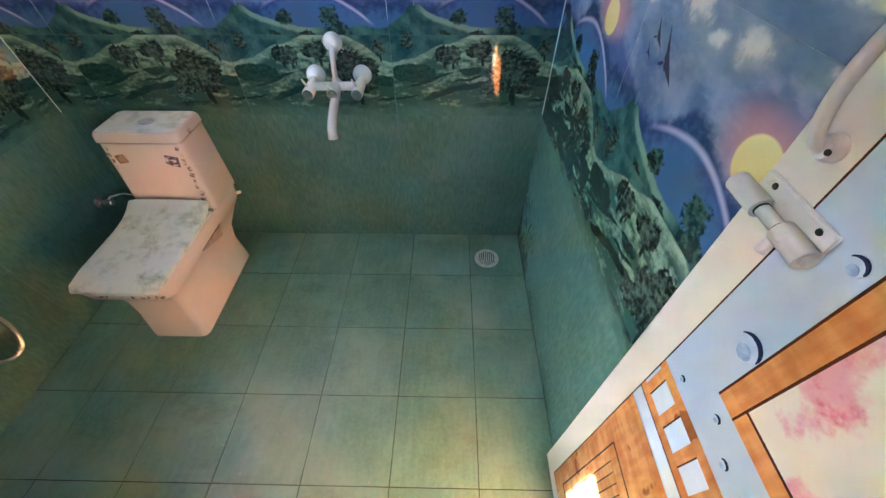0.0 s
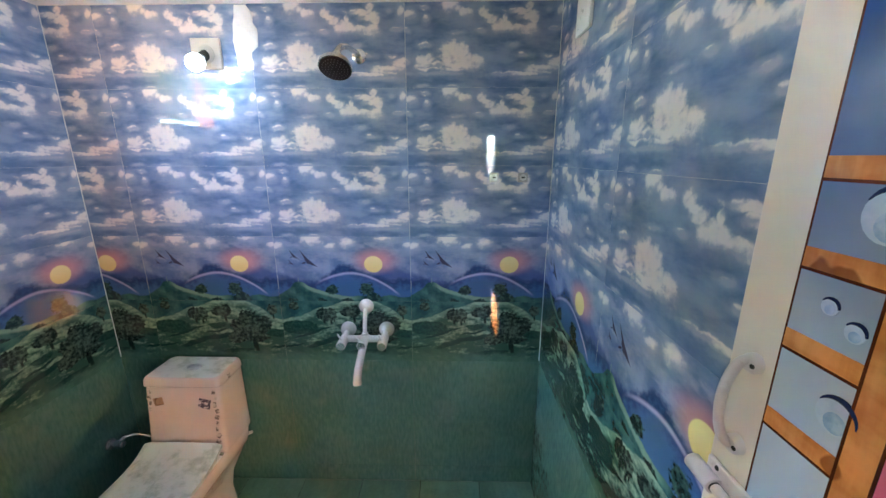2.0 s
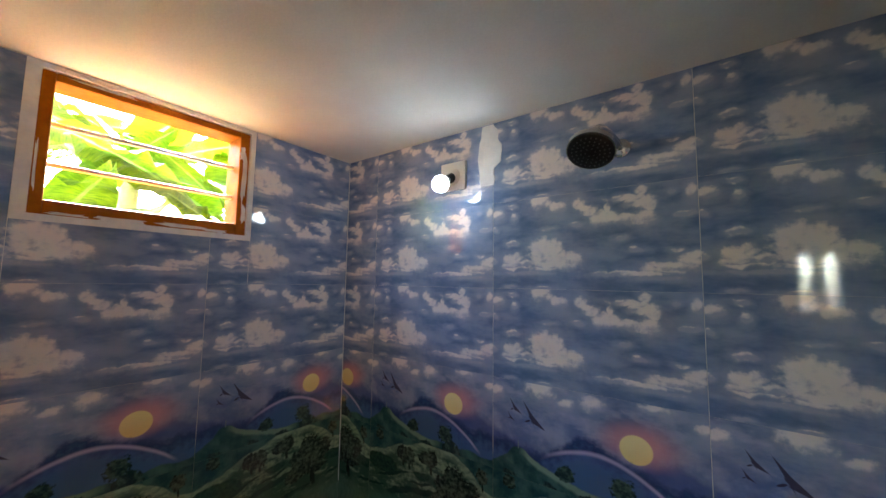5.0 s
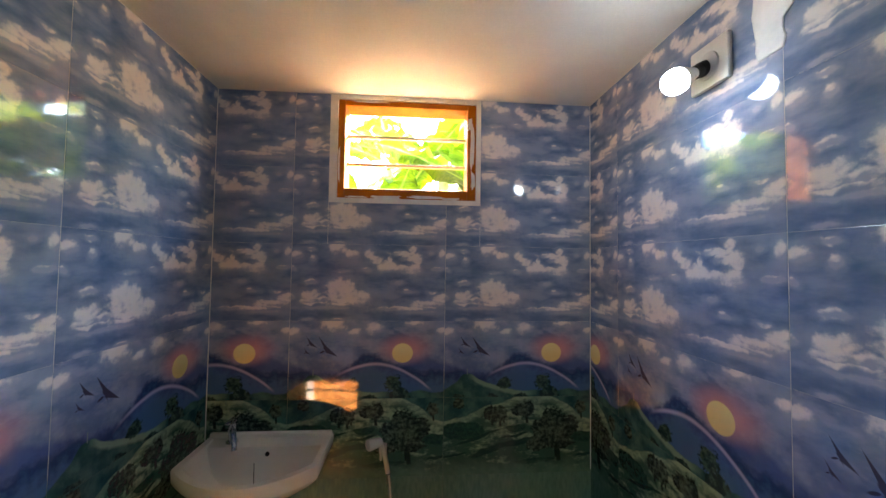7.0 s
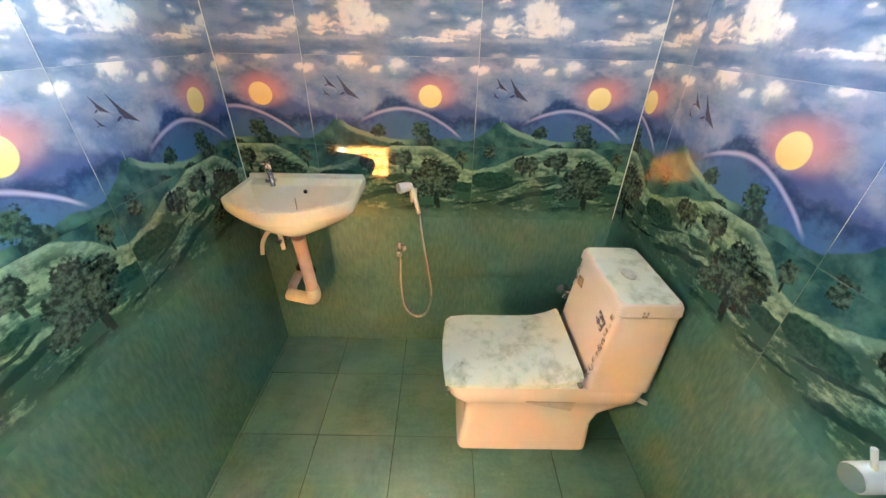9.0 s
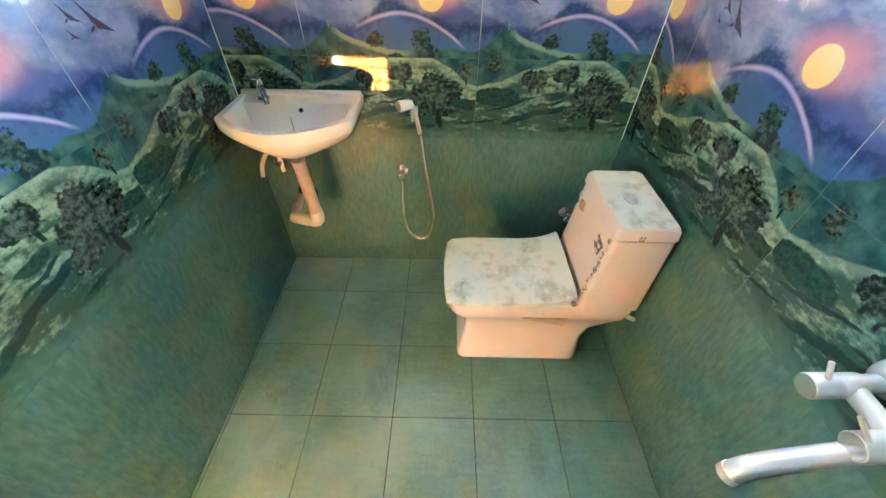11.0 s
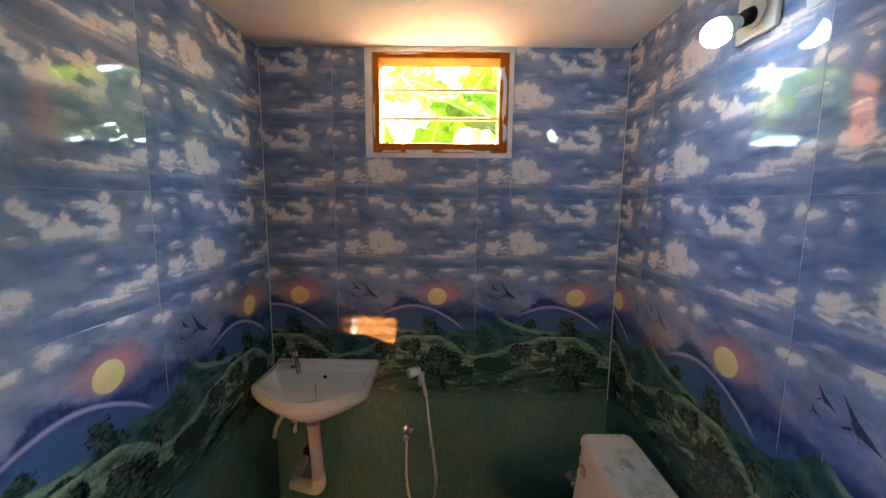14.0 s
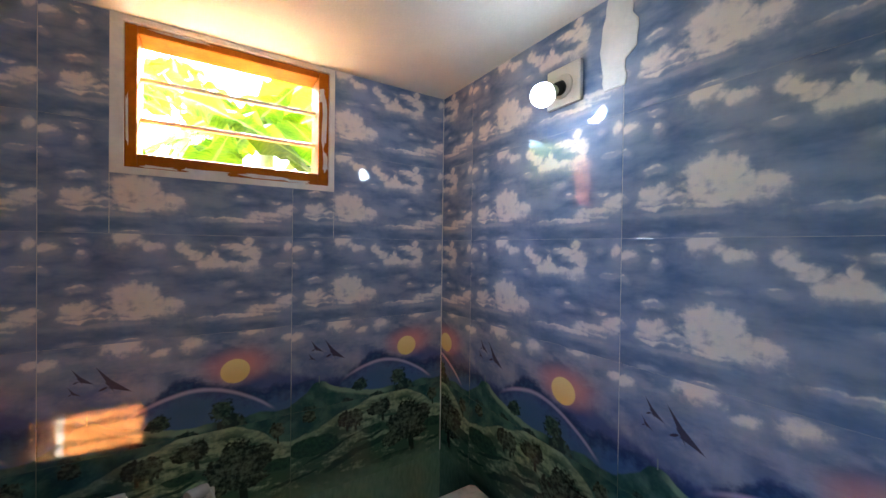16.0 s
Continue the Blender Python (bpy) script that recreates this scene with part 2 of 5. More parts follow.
    # birds: two wings each
    for bx, by, s in ((0.47, 0.635, 0.95), (0.27, 0.71, 0.58), (0.22, 0.60, 0.36)):
        dx, dv = x - bx, v - by
        left = ((dx / (0.115 * s) + 1.0) * (0.046 * s) - (dv + dx * 1.65).size()).step(-0.002, 0.008) * dx.step(0.03 * s, 0.0)
        right = ((1.0 - dx / (0.165 * s)) * (0.046 * s) - (dv + dx * 0.65).size()).step(-0.002, 0.008) * dx.step(-0.03 * s, 0.0)
        body = p.slant(uv, bx, by, 0.055 * s, 0.024 * s, -40).step(1.1, 0.7).most(p.slant(uv, bx - 0.055 * s, by - 0.035 * s, 0.040 * s, 0.013 * s, 25).step(1.1, 0.6))
        col = p.mix(left.most(right).most(body) * 0.9, col, lin(58, 54, 74))
    fine = p.noise(uv, 15.0, 4.0, 0.62)
    for t in ((0.81, 0.18, 0.095, 0.08), (1.33, 0.20, 0.10, 0.11), (1.42, 0.03, 0.13, 0.12), (0.20, -0.04, 0.10, 0.09), (1.04, -0.05, 0.12, 0.1), (0.63, -0.08, 0.11, 0.12)):
        col = p.mix(crown(p, uv, fine, t), col, p.mix(fine.step(0.4, 0.65), lin(30, 50, 52), lin(66, 92, 84)))
    return glazed(p, col)


def make_meadow_print():
    p = Paint("meadow_print_tile")
    uv = p.coord("UV")
    wob = wobble(p, uv, 0.09, 4.5)
    x, v, _ = p.xyz(uv)
    u = x * 0.5
    fine = p.noise(uv, 20.0, 5.0, 0.62)
    soft = p.noise(wob, 4.5, 4.0)
    long = p.noise(wob, 3.6, 4.0, 0.6, stretch=(0.8, 2.6, 1))
    shade, leaf_dark = lin(26, 54, 50), lin(24, 38, 36)
    # sunlit grass in long swells
    col = p.mix((long * 0.7 + fine * 0.3 + (v - 0.5) * 0.12).step(0.46, 0.66), lin(50, 80, 70), lin(134, 158, 134))
    # slope of the hill behind, above a pale ridge
    ridge = p.curve(u, [(0, 0.68), (0.13, 0.74), (0.27, 0.85), (0.42, 0.94), (0.52, 1.0), (0.7, 1.0), (0.82, 0.90), (0.93, 0.74), (1, 0.68)])
    over = v - ridge + (soft - 0.5) * 0.10
    col = p.mix(over.step(-0.12, -0.03) * 0.32, col, lin(150, 174, 152))
    col = p.mix(over.step(0.0, 0.025), col, p.mix(soft.step(0.4, 0.65), lin(34, 68, 74), lin(66, 104, 96)))
    # dark hollows
    hollow = p.mix(fine.step(0.3, 0.7), lin(24, 52, 48), lin(44, 76, 64))
    for hx, hy, rx, ry in ((0.24, 0.57, 0.31, 0.12), (0.97, 0.59, 0.15, 0.045), (1.90, 0.47, 0.20, 0.07)):
        col = p.mix(p.ell(wob, hx, hy, rx, ry).step(1.06, 0.90), col, hollow)
    # long tree shadows that fall to the lower left
    for sx, sy, rx, ry, deg in ((0.46, 0.48, 0.34, 0.022, 17), (0.62, 0.31, 0.30, 0.050, 18), (0.98, 0.41, 0.26, 0.045, 12), (1.24, 0.16, 0.32, 0.040, 7), (0.95, 0.50, 0.20, 0.018, 12), (1.93, 0.24, 0.16, 0.02, 12), (0.10, 0.24, 0.22, 0.016, 10)):
        col = p.mix(p.slant(wob, sx, sy, rx, ry, deg).step(1.12, 0.72) * 0.92, col, shade)
    leafy = p.mix((fine + (soft - 0.5) * 0.5).step(0.36, 0.74), leaf_dark, lin(86, 106, 92))
    # trees: trunk, then crowns of clumps
    for tx, ty, foot, w in ((0.645, 0.72, 0.63, 0.016), (0.75, 0.72, 0.62, 0.014), (0.80, 0.74, 0.66, 0.012), (1.11, 0.78, 0.65, 0.02), (1.535, 0.36, 0.15, 0.030), (1.50, 0.36, 0.20, 0.014), (1.86, 0.80, 0.70, 0.012)):
        stem = ((x - tx) + (v - ty) * 0.1).size().step(w * 1.3, w * 0.6) * v.step(foot - 0.012, foot + 0.012) * v.step(ty + 0.02, ty)
        col = p.mix(stem * 0.95, col, leaf_dark)
    for lobe in ((0.62, 0.79, 0.09, 0.095), (0.74, 0.78, 0.11, 0.11), (1.02, 0.83, 0.11, 0.085), (1.13, 0.84, 0.09, 0.11),
                 (1.24, 0.38, 0.13, 0.10), (1.40, 0.50, 0.18, 0.17), (1.47, 0.70, 0.16, 0.15), (1.62, 0.58, 0.17, 0.16), (1.73, 0.62, 0.10, 0.13), (1.56, 0.40, 0.20, 0.09), (1.28, 0.60, 0.10, 0.09),
                 (0.20, 0.92, 0.08, 0.07), (1.86, 0.86, 0.08, 0.08)):
        col = p.mix(crown(p, uv, fine, lobe), col, leafy)
    grassy = p.mix(p.noise(uv, 5.0).step(0.3, 0.7), lin(70, 104, 90), lin(*PLAIN_GREEN))
    col = p.mix((v + (soft - 0.5) * 0.3).step(0.24, 0.0), col, grassy)
    return glazed(p, col)


def make_plain_green():
    p = Paint("plain_green_tile")
    a = p.noise(p.place(), 3.0, 4.0)
    streak = p.noise(p.coord("UV"), 26.0, 3.0, stretch=(1.0, 0.25, 1))
    rnd = p.random()
    col = p.mix((a * 0.4 + streak * 0.6 + (rnd - 0.5) * 0.03).step(0.3, 0.7), lin(72, 106, 96), lin(94, 126, 113))
    return glazed(p, col, 0.22)


def make_floor_tile():
    p = Paint("green_floor_tile")
    o = p.place()
    rnd = p.random()
    a, b = p.noise(o, 3.2, 6.0, 0.62), p.noise(o, 70.0, 3.0)
    rib = p.noise(o, 55.0, 3.0, stretch=(1.0, 0.2, 1))
    col = p.mix((a * 0.6 + b * 0.2 + rib * 0.2 + (rnd - 0.5) * 0.08).step(0.34, 0.66), lin(82, 116, 99), lin(112, 144, 124))
    # dried dust in broad patches, darker damp stains and small scuffs
    col = p.mix(p.noise(o, 1.5, 5.0, 0.6).step(0.42, 0.78) * 0.6, col, lin(150, 158, 142))
    col = p.mix(p.noise(o, 2.4, 6.0, 0.72, stretch=(1, 1.4, 1)).step(0.50, 0.74) * 0.45, col, lin(54, 70, 56))
    col = p.mix(p.noise(o, 24.0, 4.0, 0.7).step(0.66, 0.74) * 0.4, col, lin(176, 178, 164))
    return p.finish(col, a * 0.25 + 0.2, 0.0, b * 0.5 + a + rib * 0.3, 0.0012)


M_SKY, M_HORIZON, M_MEADOW, M_GREEN, M_FLOOR = make_sky_print(), make_horizon_print(), make_meadow_print(), make_plain_green(), make_floor_tile()


def make_grout():
    p = Paint("wall_grout")
    o = p.coord("Object")
    x, y, z = p.xyz(o)
    n = p.noise(o, 12.0, 4.0)
    white = p.mix(n.step(0.3, 0.7), lin(214, 214, 212), lin(178, 180, 180))
    green = p.mix(n.step(0.3, 0.7), lin(70, 96, 84), lin(110, 130, 114))
    return p.finish(p.mix(z.step(1.02, 1.08), green, white), 0.8)


M_GROUT = make_grout()


def make_floor_grout():
    p = Paint("dirty_grout")
    o = p.coord("Object")
    worn_out = p.noise(o, 2.3, 4.0, 0.6)
    grain = p.noise(o, 40.0, 3.0)
    col = p.mix(worn_out.step(0.46, 0.60), lin(16, 22, 18), lin(64, 88, 72))
    return p.finish(p.mix(grain.step(0.4, 0.7) * 0.4, col, lin(84, 96, 80)), 0.85, 0.0, grain, 0.001)


M_GROUT_DARK = make_floor_grout()
M_CEILING = worn("ceiling_paint", (206, 204, 198), (224, 222, 216), 2.5, 0.75, bump=0.0008, grain=140)
M_PLASTER = worn("wall_plaster", (196, 188, 170), (214, 206, 190), 3.0, 0.85, bump=0.001)
M_WHITEWASH = worn("white_cement", (226, 226, 224), (204, 206, 206), 14, 0.8, bump=0.0015)
M_CERAMIC = worn("sanitary_ceramic", (220, 200, 188), (228, 210, 200), 3.0, 0.12, bump=0, spread=(0.2, 0.8))
M_CHROME = worn("dusty_chrome", (206, 204, 204), (228, 226, 226), 20, 0.16, 0.82, bump=0)
M_STEEL = worn("brushed_steel", (176, 176, 172), (206, 206, 200), 30, 0.32, 0.55)
M_TAP = worn("matt_chrome", (214, 213, 209), (222, 220, 215), 6, 0.24, 0.45, bump=0, grain=12)
M_WHITE_CERAMIC = worn("white_ceramic", (222, 216, 208), (232, 228, 220), 3.0, 0.14, bump=0, spread=(0.2, 0.8))
M_HOSE = worn("steel_hose", (222, 222, 220), (236, 235, 232), 40, 0.16, 0.8, bump=0)
M_BLACK = worn("black_rubber", (16, 16, 17), (30, 30, 30), 20, 0.5)
M_WHITE_PLASTIC = worn("white_plastic", (224, 222, 218), (234, 232, 228), 6, 0.3, bump=0)
M_PVC = worn("grey_pink_pvc_pipe", (196, 166, 160), (212, 184, 176), 8, 0.4)
M_PVC_WHITE = worn("white_pvc_fitting", (226, 214, 196), (236, 228, 214), 8, 0.4)
M_WOOD_PAINT = worn("brown_wood_paint", (140, 76, 4), (170, 102, 6), 9, 0.6, bump=0.0012, Specular_IOR_Level=0.12)
M_RUST = worn("window_bar_paint", (196, 178, 150), (216, 200, 172), 30, 0.5)
# near black: painted shade for the inside of holes, also the basin's stain streaks
M_HOLE_SHADE_STAIN = worn("dark_hole", (12, 12, 12), (24, 22, 20), 20, 0.9)
M_STICKER = worn("sticker_print", (74, 58, 72), (206, 190, 184), 60, 0.4, spread=(0.46, 0.56))
M_STICKER_BROWN = worn("sticker_brown", (110, 72, 44), (170, 130, 96), 45, 0.4, spread=(0.45, 0.55))
M_TAPE = worn("glue_marks", (120, 104, 96), (206, 190, 176), 80, 0.6, spread=(0.45, 0.55))


def make_dusty():
    p = Paint("dusty_seat_plastic")
    o = p.coord("Object")
    a = p.noise(o, 13.0, 6.0, 0.7)
    b = p.noise(o, 34.0, 4.0, 0.6)
    col = p.mix(a.step(0.46, 0.66), lin(212, 214, 202), lin(176, 182, 164))
    col = p.mix((a * 0.5 + b * 0.5).step(0.58, 0.72) * 0.7, col, lin(118, 120, 108))
    return p.finish(col, b * 0.4 + 0.25, 0.0, b, 0.0006)


M_DUSTY = make_dusty()


def make_glow(name, color, strength):
    p = Paint(name)
    p.bsdf.inputs["Emission Color"].default_value = (*color, 1)
    p.bsdf.inputs["Emission Strength"].default_value = strength
    return p.finish((0.9, 0.9, 0.9, 1), 0.3)


M_BULB = make_glow("lit_bulb", (0.80, 0.90, 1.0), BULB_STRENGTH)


def make_leaf(name, c1, c2):
    p = Paint(name)
    o, uv = p.coord("Object"), p.coord("UV")
    x, v, _ = p.xyz(uv)
    veins = p.noise(uv, 3.0, 2.0, stretch=(1.5, 40, 1))
    col = p.mix((veins * 0.5 + p.noise(o, 5.0) * 0.5).step(0.35, 0.65), lin(*c1), lin(*c2))
    col = p.mix((x - 0.5).size().step(0.05, 0.02), col, lin(120, 140, 50))
    p.finish(col, 0.4, 0.0, veins, 0.003)
    # thin leaf: sunlight comes through it
    tr = p.tree.nodes.new("ShaderNodeBsdfTranslucent")
    p.tree.links.new(col.sock, tr.inputs["Color"])
    ms = p.tree.nodes.new("ShaderNodeMixShader")
    ms.inputs[0].default_value = 0.6
    out = next(n for n in p.tree.nodes if n.type == "OUTPUT_MATERIAL")
    p.tree.links.new(p.bsdf.outputs[0], ms.inputs[1])
    p.tree.links.new(tr.outputs[0], ms.inputs[2])
    p.tree.links.new(ms.outputs[0], out.inputs["Surface"])
    return p.mat


M_BANANA = make_leaf("banana_leaf", (58, 84, 5), (108, 120, 8))
M_PALM = make_leaf("palm_leaf", (44, 70, 8), (78, 100, 12))
M_STEM = worn("banana_stem", (110, 112, 60), (150, 140, 84), 8, 0.6)
M_SOIL = worn("garden_soil", (104, 84, 60), (134, 112, 82), 0.9, 0.95, bump=0.02)
M_DOOR_WHITE = worn("cream_white_door_plastic", (220, 207, 197), (226, 214, 204), 1.5, 0.3, bump=0, grain=2.0)

# ---- mesh helpers ----


def part(name, bm, material, parent=None, label="", smooth=False):
    """Links a bmesh as one mesh object under a thing or part."""
    bmesh.ops.recalc_face_normals(bm, faces=bm.faces)
    me = bpy.data.meshes.new(name)
    bm.to_mesh(me)
    bm.free()
    me.materials.append(material)
    if smooth:
        me.polygons.foreach_set("use_smooth", [True] * len(me.polygons))
        me.set_sharp_from_angle(angle=radians(40))
    ob = new(name, me)
    if parent:
        ob.parent = parent
    if label:
        ob["label"] = label
    return ob


def thing(name, at, label, category, group="", kind=""):
    ob = tagged(new(name), label, category, group, kind)
    ob.empty_display_size = 0.05
    return ob


def box(bm, x0, x1, y0, y1, z0, z1, bevel=0.0, seg=2):
    vs = [bm.verts.new(c) for c in ((x0, y0, z0), (x1, y0, z0), (x1, y1, z0), (x0, y1, z0), (x0, y0, z1), (x1, y0, z1), (x1, y1, z1), (x0, y1, z1))]
    fs = [bm.faces.new([vs[i] for i in f]) for f in ((3, 2, 1, 0), (4, 5, 6, 7), (0, 1, 5, 4), (1, 2, 6, 5), (2, 3, 7, 6), (3, 0, 4, 7))]
    if bevel:
        bmesh.ops.bevel(bm, geom=list({e for f in fs for e in f.edges}), offset=bevel, segments=seg, affect="EDGES", profile=0.5)
    return bm


def boxed(*a, **k):
    return box(bmesh.new(), *a, **k)


def ring(n, fn):
    return [fn(2 * math.pi * i / n) for i in range(n)]


def loft(bm, rings, cap0=True, cap1=True):
    """Skin over closed rings of equally many points."""
    rows = [[bm.verts.new(p) for p in r] for r in rings]
    n = len(rows[0])
    for a, b in zip(rows, rows[1:]):
        for i in range(n):
            bm.faces.new((a[i], a[(i + 1) % n], b[(i + 1) % n], b[i]))
    if cap0:
        bm.faces.new(rows[0][::-1])
    if cap1:
        bm.faces.new(rows[-1])
    return bm


def turned(bm, start, way, profile, n=20):
    """A turned body: profile of (distance along way, radius)."""
    way = Vector(way).normalized()
    q = way.to_track_quat("Z", "Y").to_matrix()
    s = Vector(start)
    return loft(bm, [ring(n, lambda a: s + q @ Vector((r * math.cos(a), r * math.sin(a), d))) for d, r in profile])


def tube(bm, pts, r, n=12, cap=True):
    """A round pipe through points; r is a number or one radius for each point."""
    pts = [Vector(p) for p in pts]
    rs = r if isinstance(r, (list, tuple)) else [r] * len(pts)
    rings, side = [], None
    for i, p in enumerate(pts):
        t = (pts[min(i + 1, len(pts) - 1)] - pts[max(i - 1, 0)]).normalized()
        side = (side - t * side.dot(t)).normalized() if side else t.orthogonal().normalized()
        up = t.cross(side)
        rings.append([p + rs[i] * (math.cos(a) * side + math.sin(a) * up) for a in [2 * math.pi * k / n for k in range(n)]])
    return loft(bm, rings, cap, cap)


def bend(pts, steps=8):
    """A smooth line through control points."""
    pts = [Vector(p) for p in pts]
    ext = [2 * pts[0] - pts[1], *pts, 2 * pts[-1] - pts[-2]]
    out = []
    for i in range(1, len(ext) - 2):
        a, b, c, d = ext[i - 1:i + 3]
        for k in range(steps):
            t = k / steps
            out.append(0.5 * (2 * b + (c - a) * t + (2 * a - 5 * b + 4 * c - d) * t * t + (3 * b - a - 3 * c + d) * t ** 3))
    return out + [pts[-1]]


def rrect(cx, cy, hx, hy, r, z, n=5):
    """A ring: rectangle with rounded corners at height z."""
    out = []
    for sx, sy, a0 in ((1, 1, 0), (-1, 1, 90), (-1, -1, 180), (1, -1, 270)):
        for k in range(n + 1):
            a = radians(a0 + 90 * k / n)
            out.append((cx + sx * (hx - r) + r * math.cos(a), cy + sy * (hy - r) + r * math.sin(a), z))
    return out


# ---- the room: inside faces of the tiles ----
XW, XE, YS, YN, ZC = -1.64, 0.358, -0.037, 1.46, 2.19
THICK, GLAZE = 0.20, 0.0007
WIN = (0.395, 0.998, 1.757, 2.19)       # window opening: y0, y1, z0, z1
DOOR = (-0.31, 0.345, 0.0, 2.13)        # doorway: x0, x1, z0, z1


def structure(name, bm, mat, label):
    return tagged(part(name, bm, mat), label, name.split("_")[0], kind="structure")


bm = bmesh.new()
for y0, y1, z0, z1 in ((YS - THICK, WIN[0], -0.1, ZC + 0.15), (WIN[1], YN + THICK, -0.1, ZC + 0.15), (WIN[0], WIN[1], -0.1, WIN[2]), (WIN[0], WIN[1], WIN[3], ZC + 0.15)):
    box(bm, XW - 0.12, XW - GLAZE, y0, y1, z0, z1)
wall_west = structure("wall_west", bm, M_GROUT, "tiled wall with printed landscape and a high window")
wall_north = structure("wall_north", boxed(XW - GLAZE, XE + GLAZE, YN + GLAZE, YN + THICK, -0.1, ZC + 0.15), M_GROUT, "tiled wall with printed landscape of hills and sky")
wall_east = structure("wall_east", boxed(XE + GLAZE, XE + THICK, YS - THICK, YN + THICK, -0.1, ZC + 0.15), M_GROUT, "tiled wall with printed landscape behind the door")
bm = bmesh.new()
for x0, x1, z0, z1 in ((XW - GLAZE, DOOR[0], -0.1, ZC + 0.15), (DOOR[0], DOOR[1], DOOR[3], ZC + 0.15), (DOOR[1], XE + GLAZE, -0.1, ZC + 0.15)):
    box(bm, x0, x1, YS - THICK, YS - GLAZE, z0, z1)
wall_south = structure("wall_south", bm, M_GROUT, "tiled wall with printed landscape and the doorway")
ceiling = structure("ceiling", boxed(XW - 0.12, XE + THICK, YS - THICK, YN + THICK, ZC + 0.002, ZC + 0.14), M_CEILING, "white painted ceiling")
floor = structure("floor", boxed(XW - GLAZE, XE + GLAZE, YS - THICK, YN + GLAZE, -0.1, -0.003), M_GROUT_DARK, "green tiled bathroom floor with dark joints")

# hall behind the doorway, seen only as a reflection
HX0, HX1, HY, HZ = -1.64, 1.6, -3.0, 2.7
bm = boxed(HX0 - 0.15, HX1 + 0.15, HY - 0.15, YS - THICK - 0.001, -0.1, -0.004)
structure("floor_hall", bm, worn("hall_floor", (150, 140, 124), (174, 164, 146), 3, 0.4), "plain hall floor outside the bathroom")
bm = bmesh.new()
for y0, x0, x1, z0, z1 in ((0, HX0, 0.52, 0, HZ), (0, 0.83, HX1, 0, HZ), (0, 0.52, 0.83, 0, 1.34), (0, 0.52, 0.83, 1.96, HZ)):
    box(bm, x0, x1, HY - 0.15, HY, z0, z1)
structure("wall_hall_south", bm, M_PLASTER, "plain hall wall with a window")
structure("wall_hall_west", boxed(HX0 - 0.15, HX0, HY - 0.15, YS - THICK - 0.001, 0, HZ), M_PLASTER, "plain hall wall")
structure("wall_hall_east", boxed(HX1, HX1 + 0.15, HY - 0.15, YS - THICK - 0.001, 0, HZ), M_PLASTER, "plain hall wall")
bm = boxed(XE + THICK + 0.001, HX1 + 0.15, YS - THICK, YS - THICK + 0.12, 0, HZ)
box(bm, XW - THICK, XE + THICK + 0.001, YS - THICK, YS - THICK + 0.12, ZC + 0.151, HZ)
structure("wall_hall_north", bm, M_PLASTER, "plain hall wall beside the bathroom")
structure("ceiling_hall", boxed(HX0 - 0.15, HX1 + 0.15, HY - 0.15, YS - THICK + 0.12, HZ + 0.001, HZ + 0.12), M_CEILING, "plain hall ceiling")
bm = bmesh.new()
box(bm, 0.625, 0.725, HY - 0.09, HY - 0.06, 1.34, 1.96)
for z in (1.46, 1.58, 1.70, 1.82):
    box(bm, 0.52, 0.625, HY - 0.088, HY - 0.062, z, z + 0.016)
    box(bm, 0.725, 0.83, HY - 0.088, HY - 0.062, z, z + 0.016)
tagged(part("window_2", bm, M_WHITE_PLASTIC), "narrow two-part hall window with thin bars", "window", kind="structure")

# white grout beads in the corners of the walls
for cx, cy in ((XW, YN), (XE, YN), (XW, YS)):
    sx, sy = (1 if cx == XW else -1), (1 if cy == YS else -1)
    bm = boxed(min(cx, cx + sx * 0.0022), max(cx, cx + sx * 0.0022), min(cy, cy + sy * 0.0022), max(cy, cy + sy * 0.0022), 0.70, ZC)
    tagged(part("trim", bm, M_WHITEWASH), "thin white grout bead in the wall corner", "grout", kind="structure")

# ---- window ----
window = thing("window_1", None, "small high window with brown frame and two bars", "window", kind="structure")
wy0, wy1, wz0, wz1 = 0.424, 0.980, 1.776, 2.174
bm = bmesh.new()
for y0, y1, z0, z1 in ((WIN[0], wy0, WIN[2], WIN[3]), (wy1, WIN[1], WIN[2], WIN[3]), (wy0, wy1, WIN[2], wz0), (wy0, wy1, wz1, WIN[3])):
    box(bm, XW - 0.115, XW + 0.002, y0, y1, z0, z1)
part("plaster_surround", bm, M_WHITEWASH, window, "rough white cement strip")


def frame_bar(y0, y1, z0, z1):
    b = boxed(XW - 0.112, XW - 0.006, y0, y1, z0, z1, bevel=0.004)
    return part("window_frame", b, M_WOOD_PAINT, window)


iy0, iy1, iz0, iz1 = 0.452, 0.944, 1.817, 2.150
frame_bar(wy0, iy0, wz0, wz1)
frame_bar(iy1, wy1, wz0, wz1)
frame_bar(iy0, iy1, wz0, iz0)
frame_bar(iy0, iy1, iz1, wz1)
for z in (2.040, 1.924):
    part("window_bar", boxed(XW - 0.068, XW - 0.050, iy0 - 0.004, iy1 + 0.004, z - 0.006, z + 0.006, bevel=0.002), M_RUST, window, "thin flat bar")
# smears of cement and filler over the paint of the frame
rng = random.Random(5)


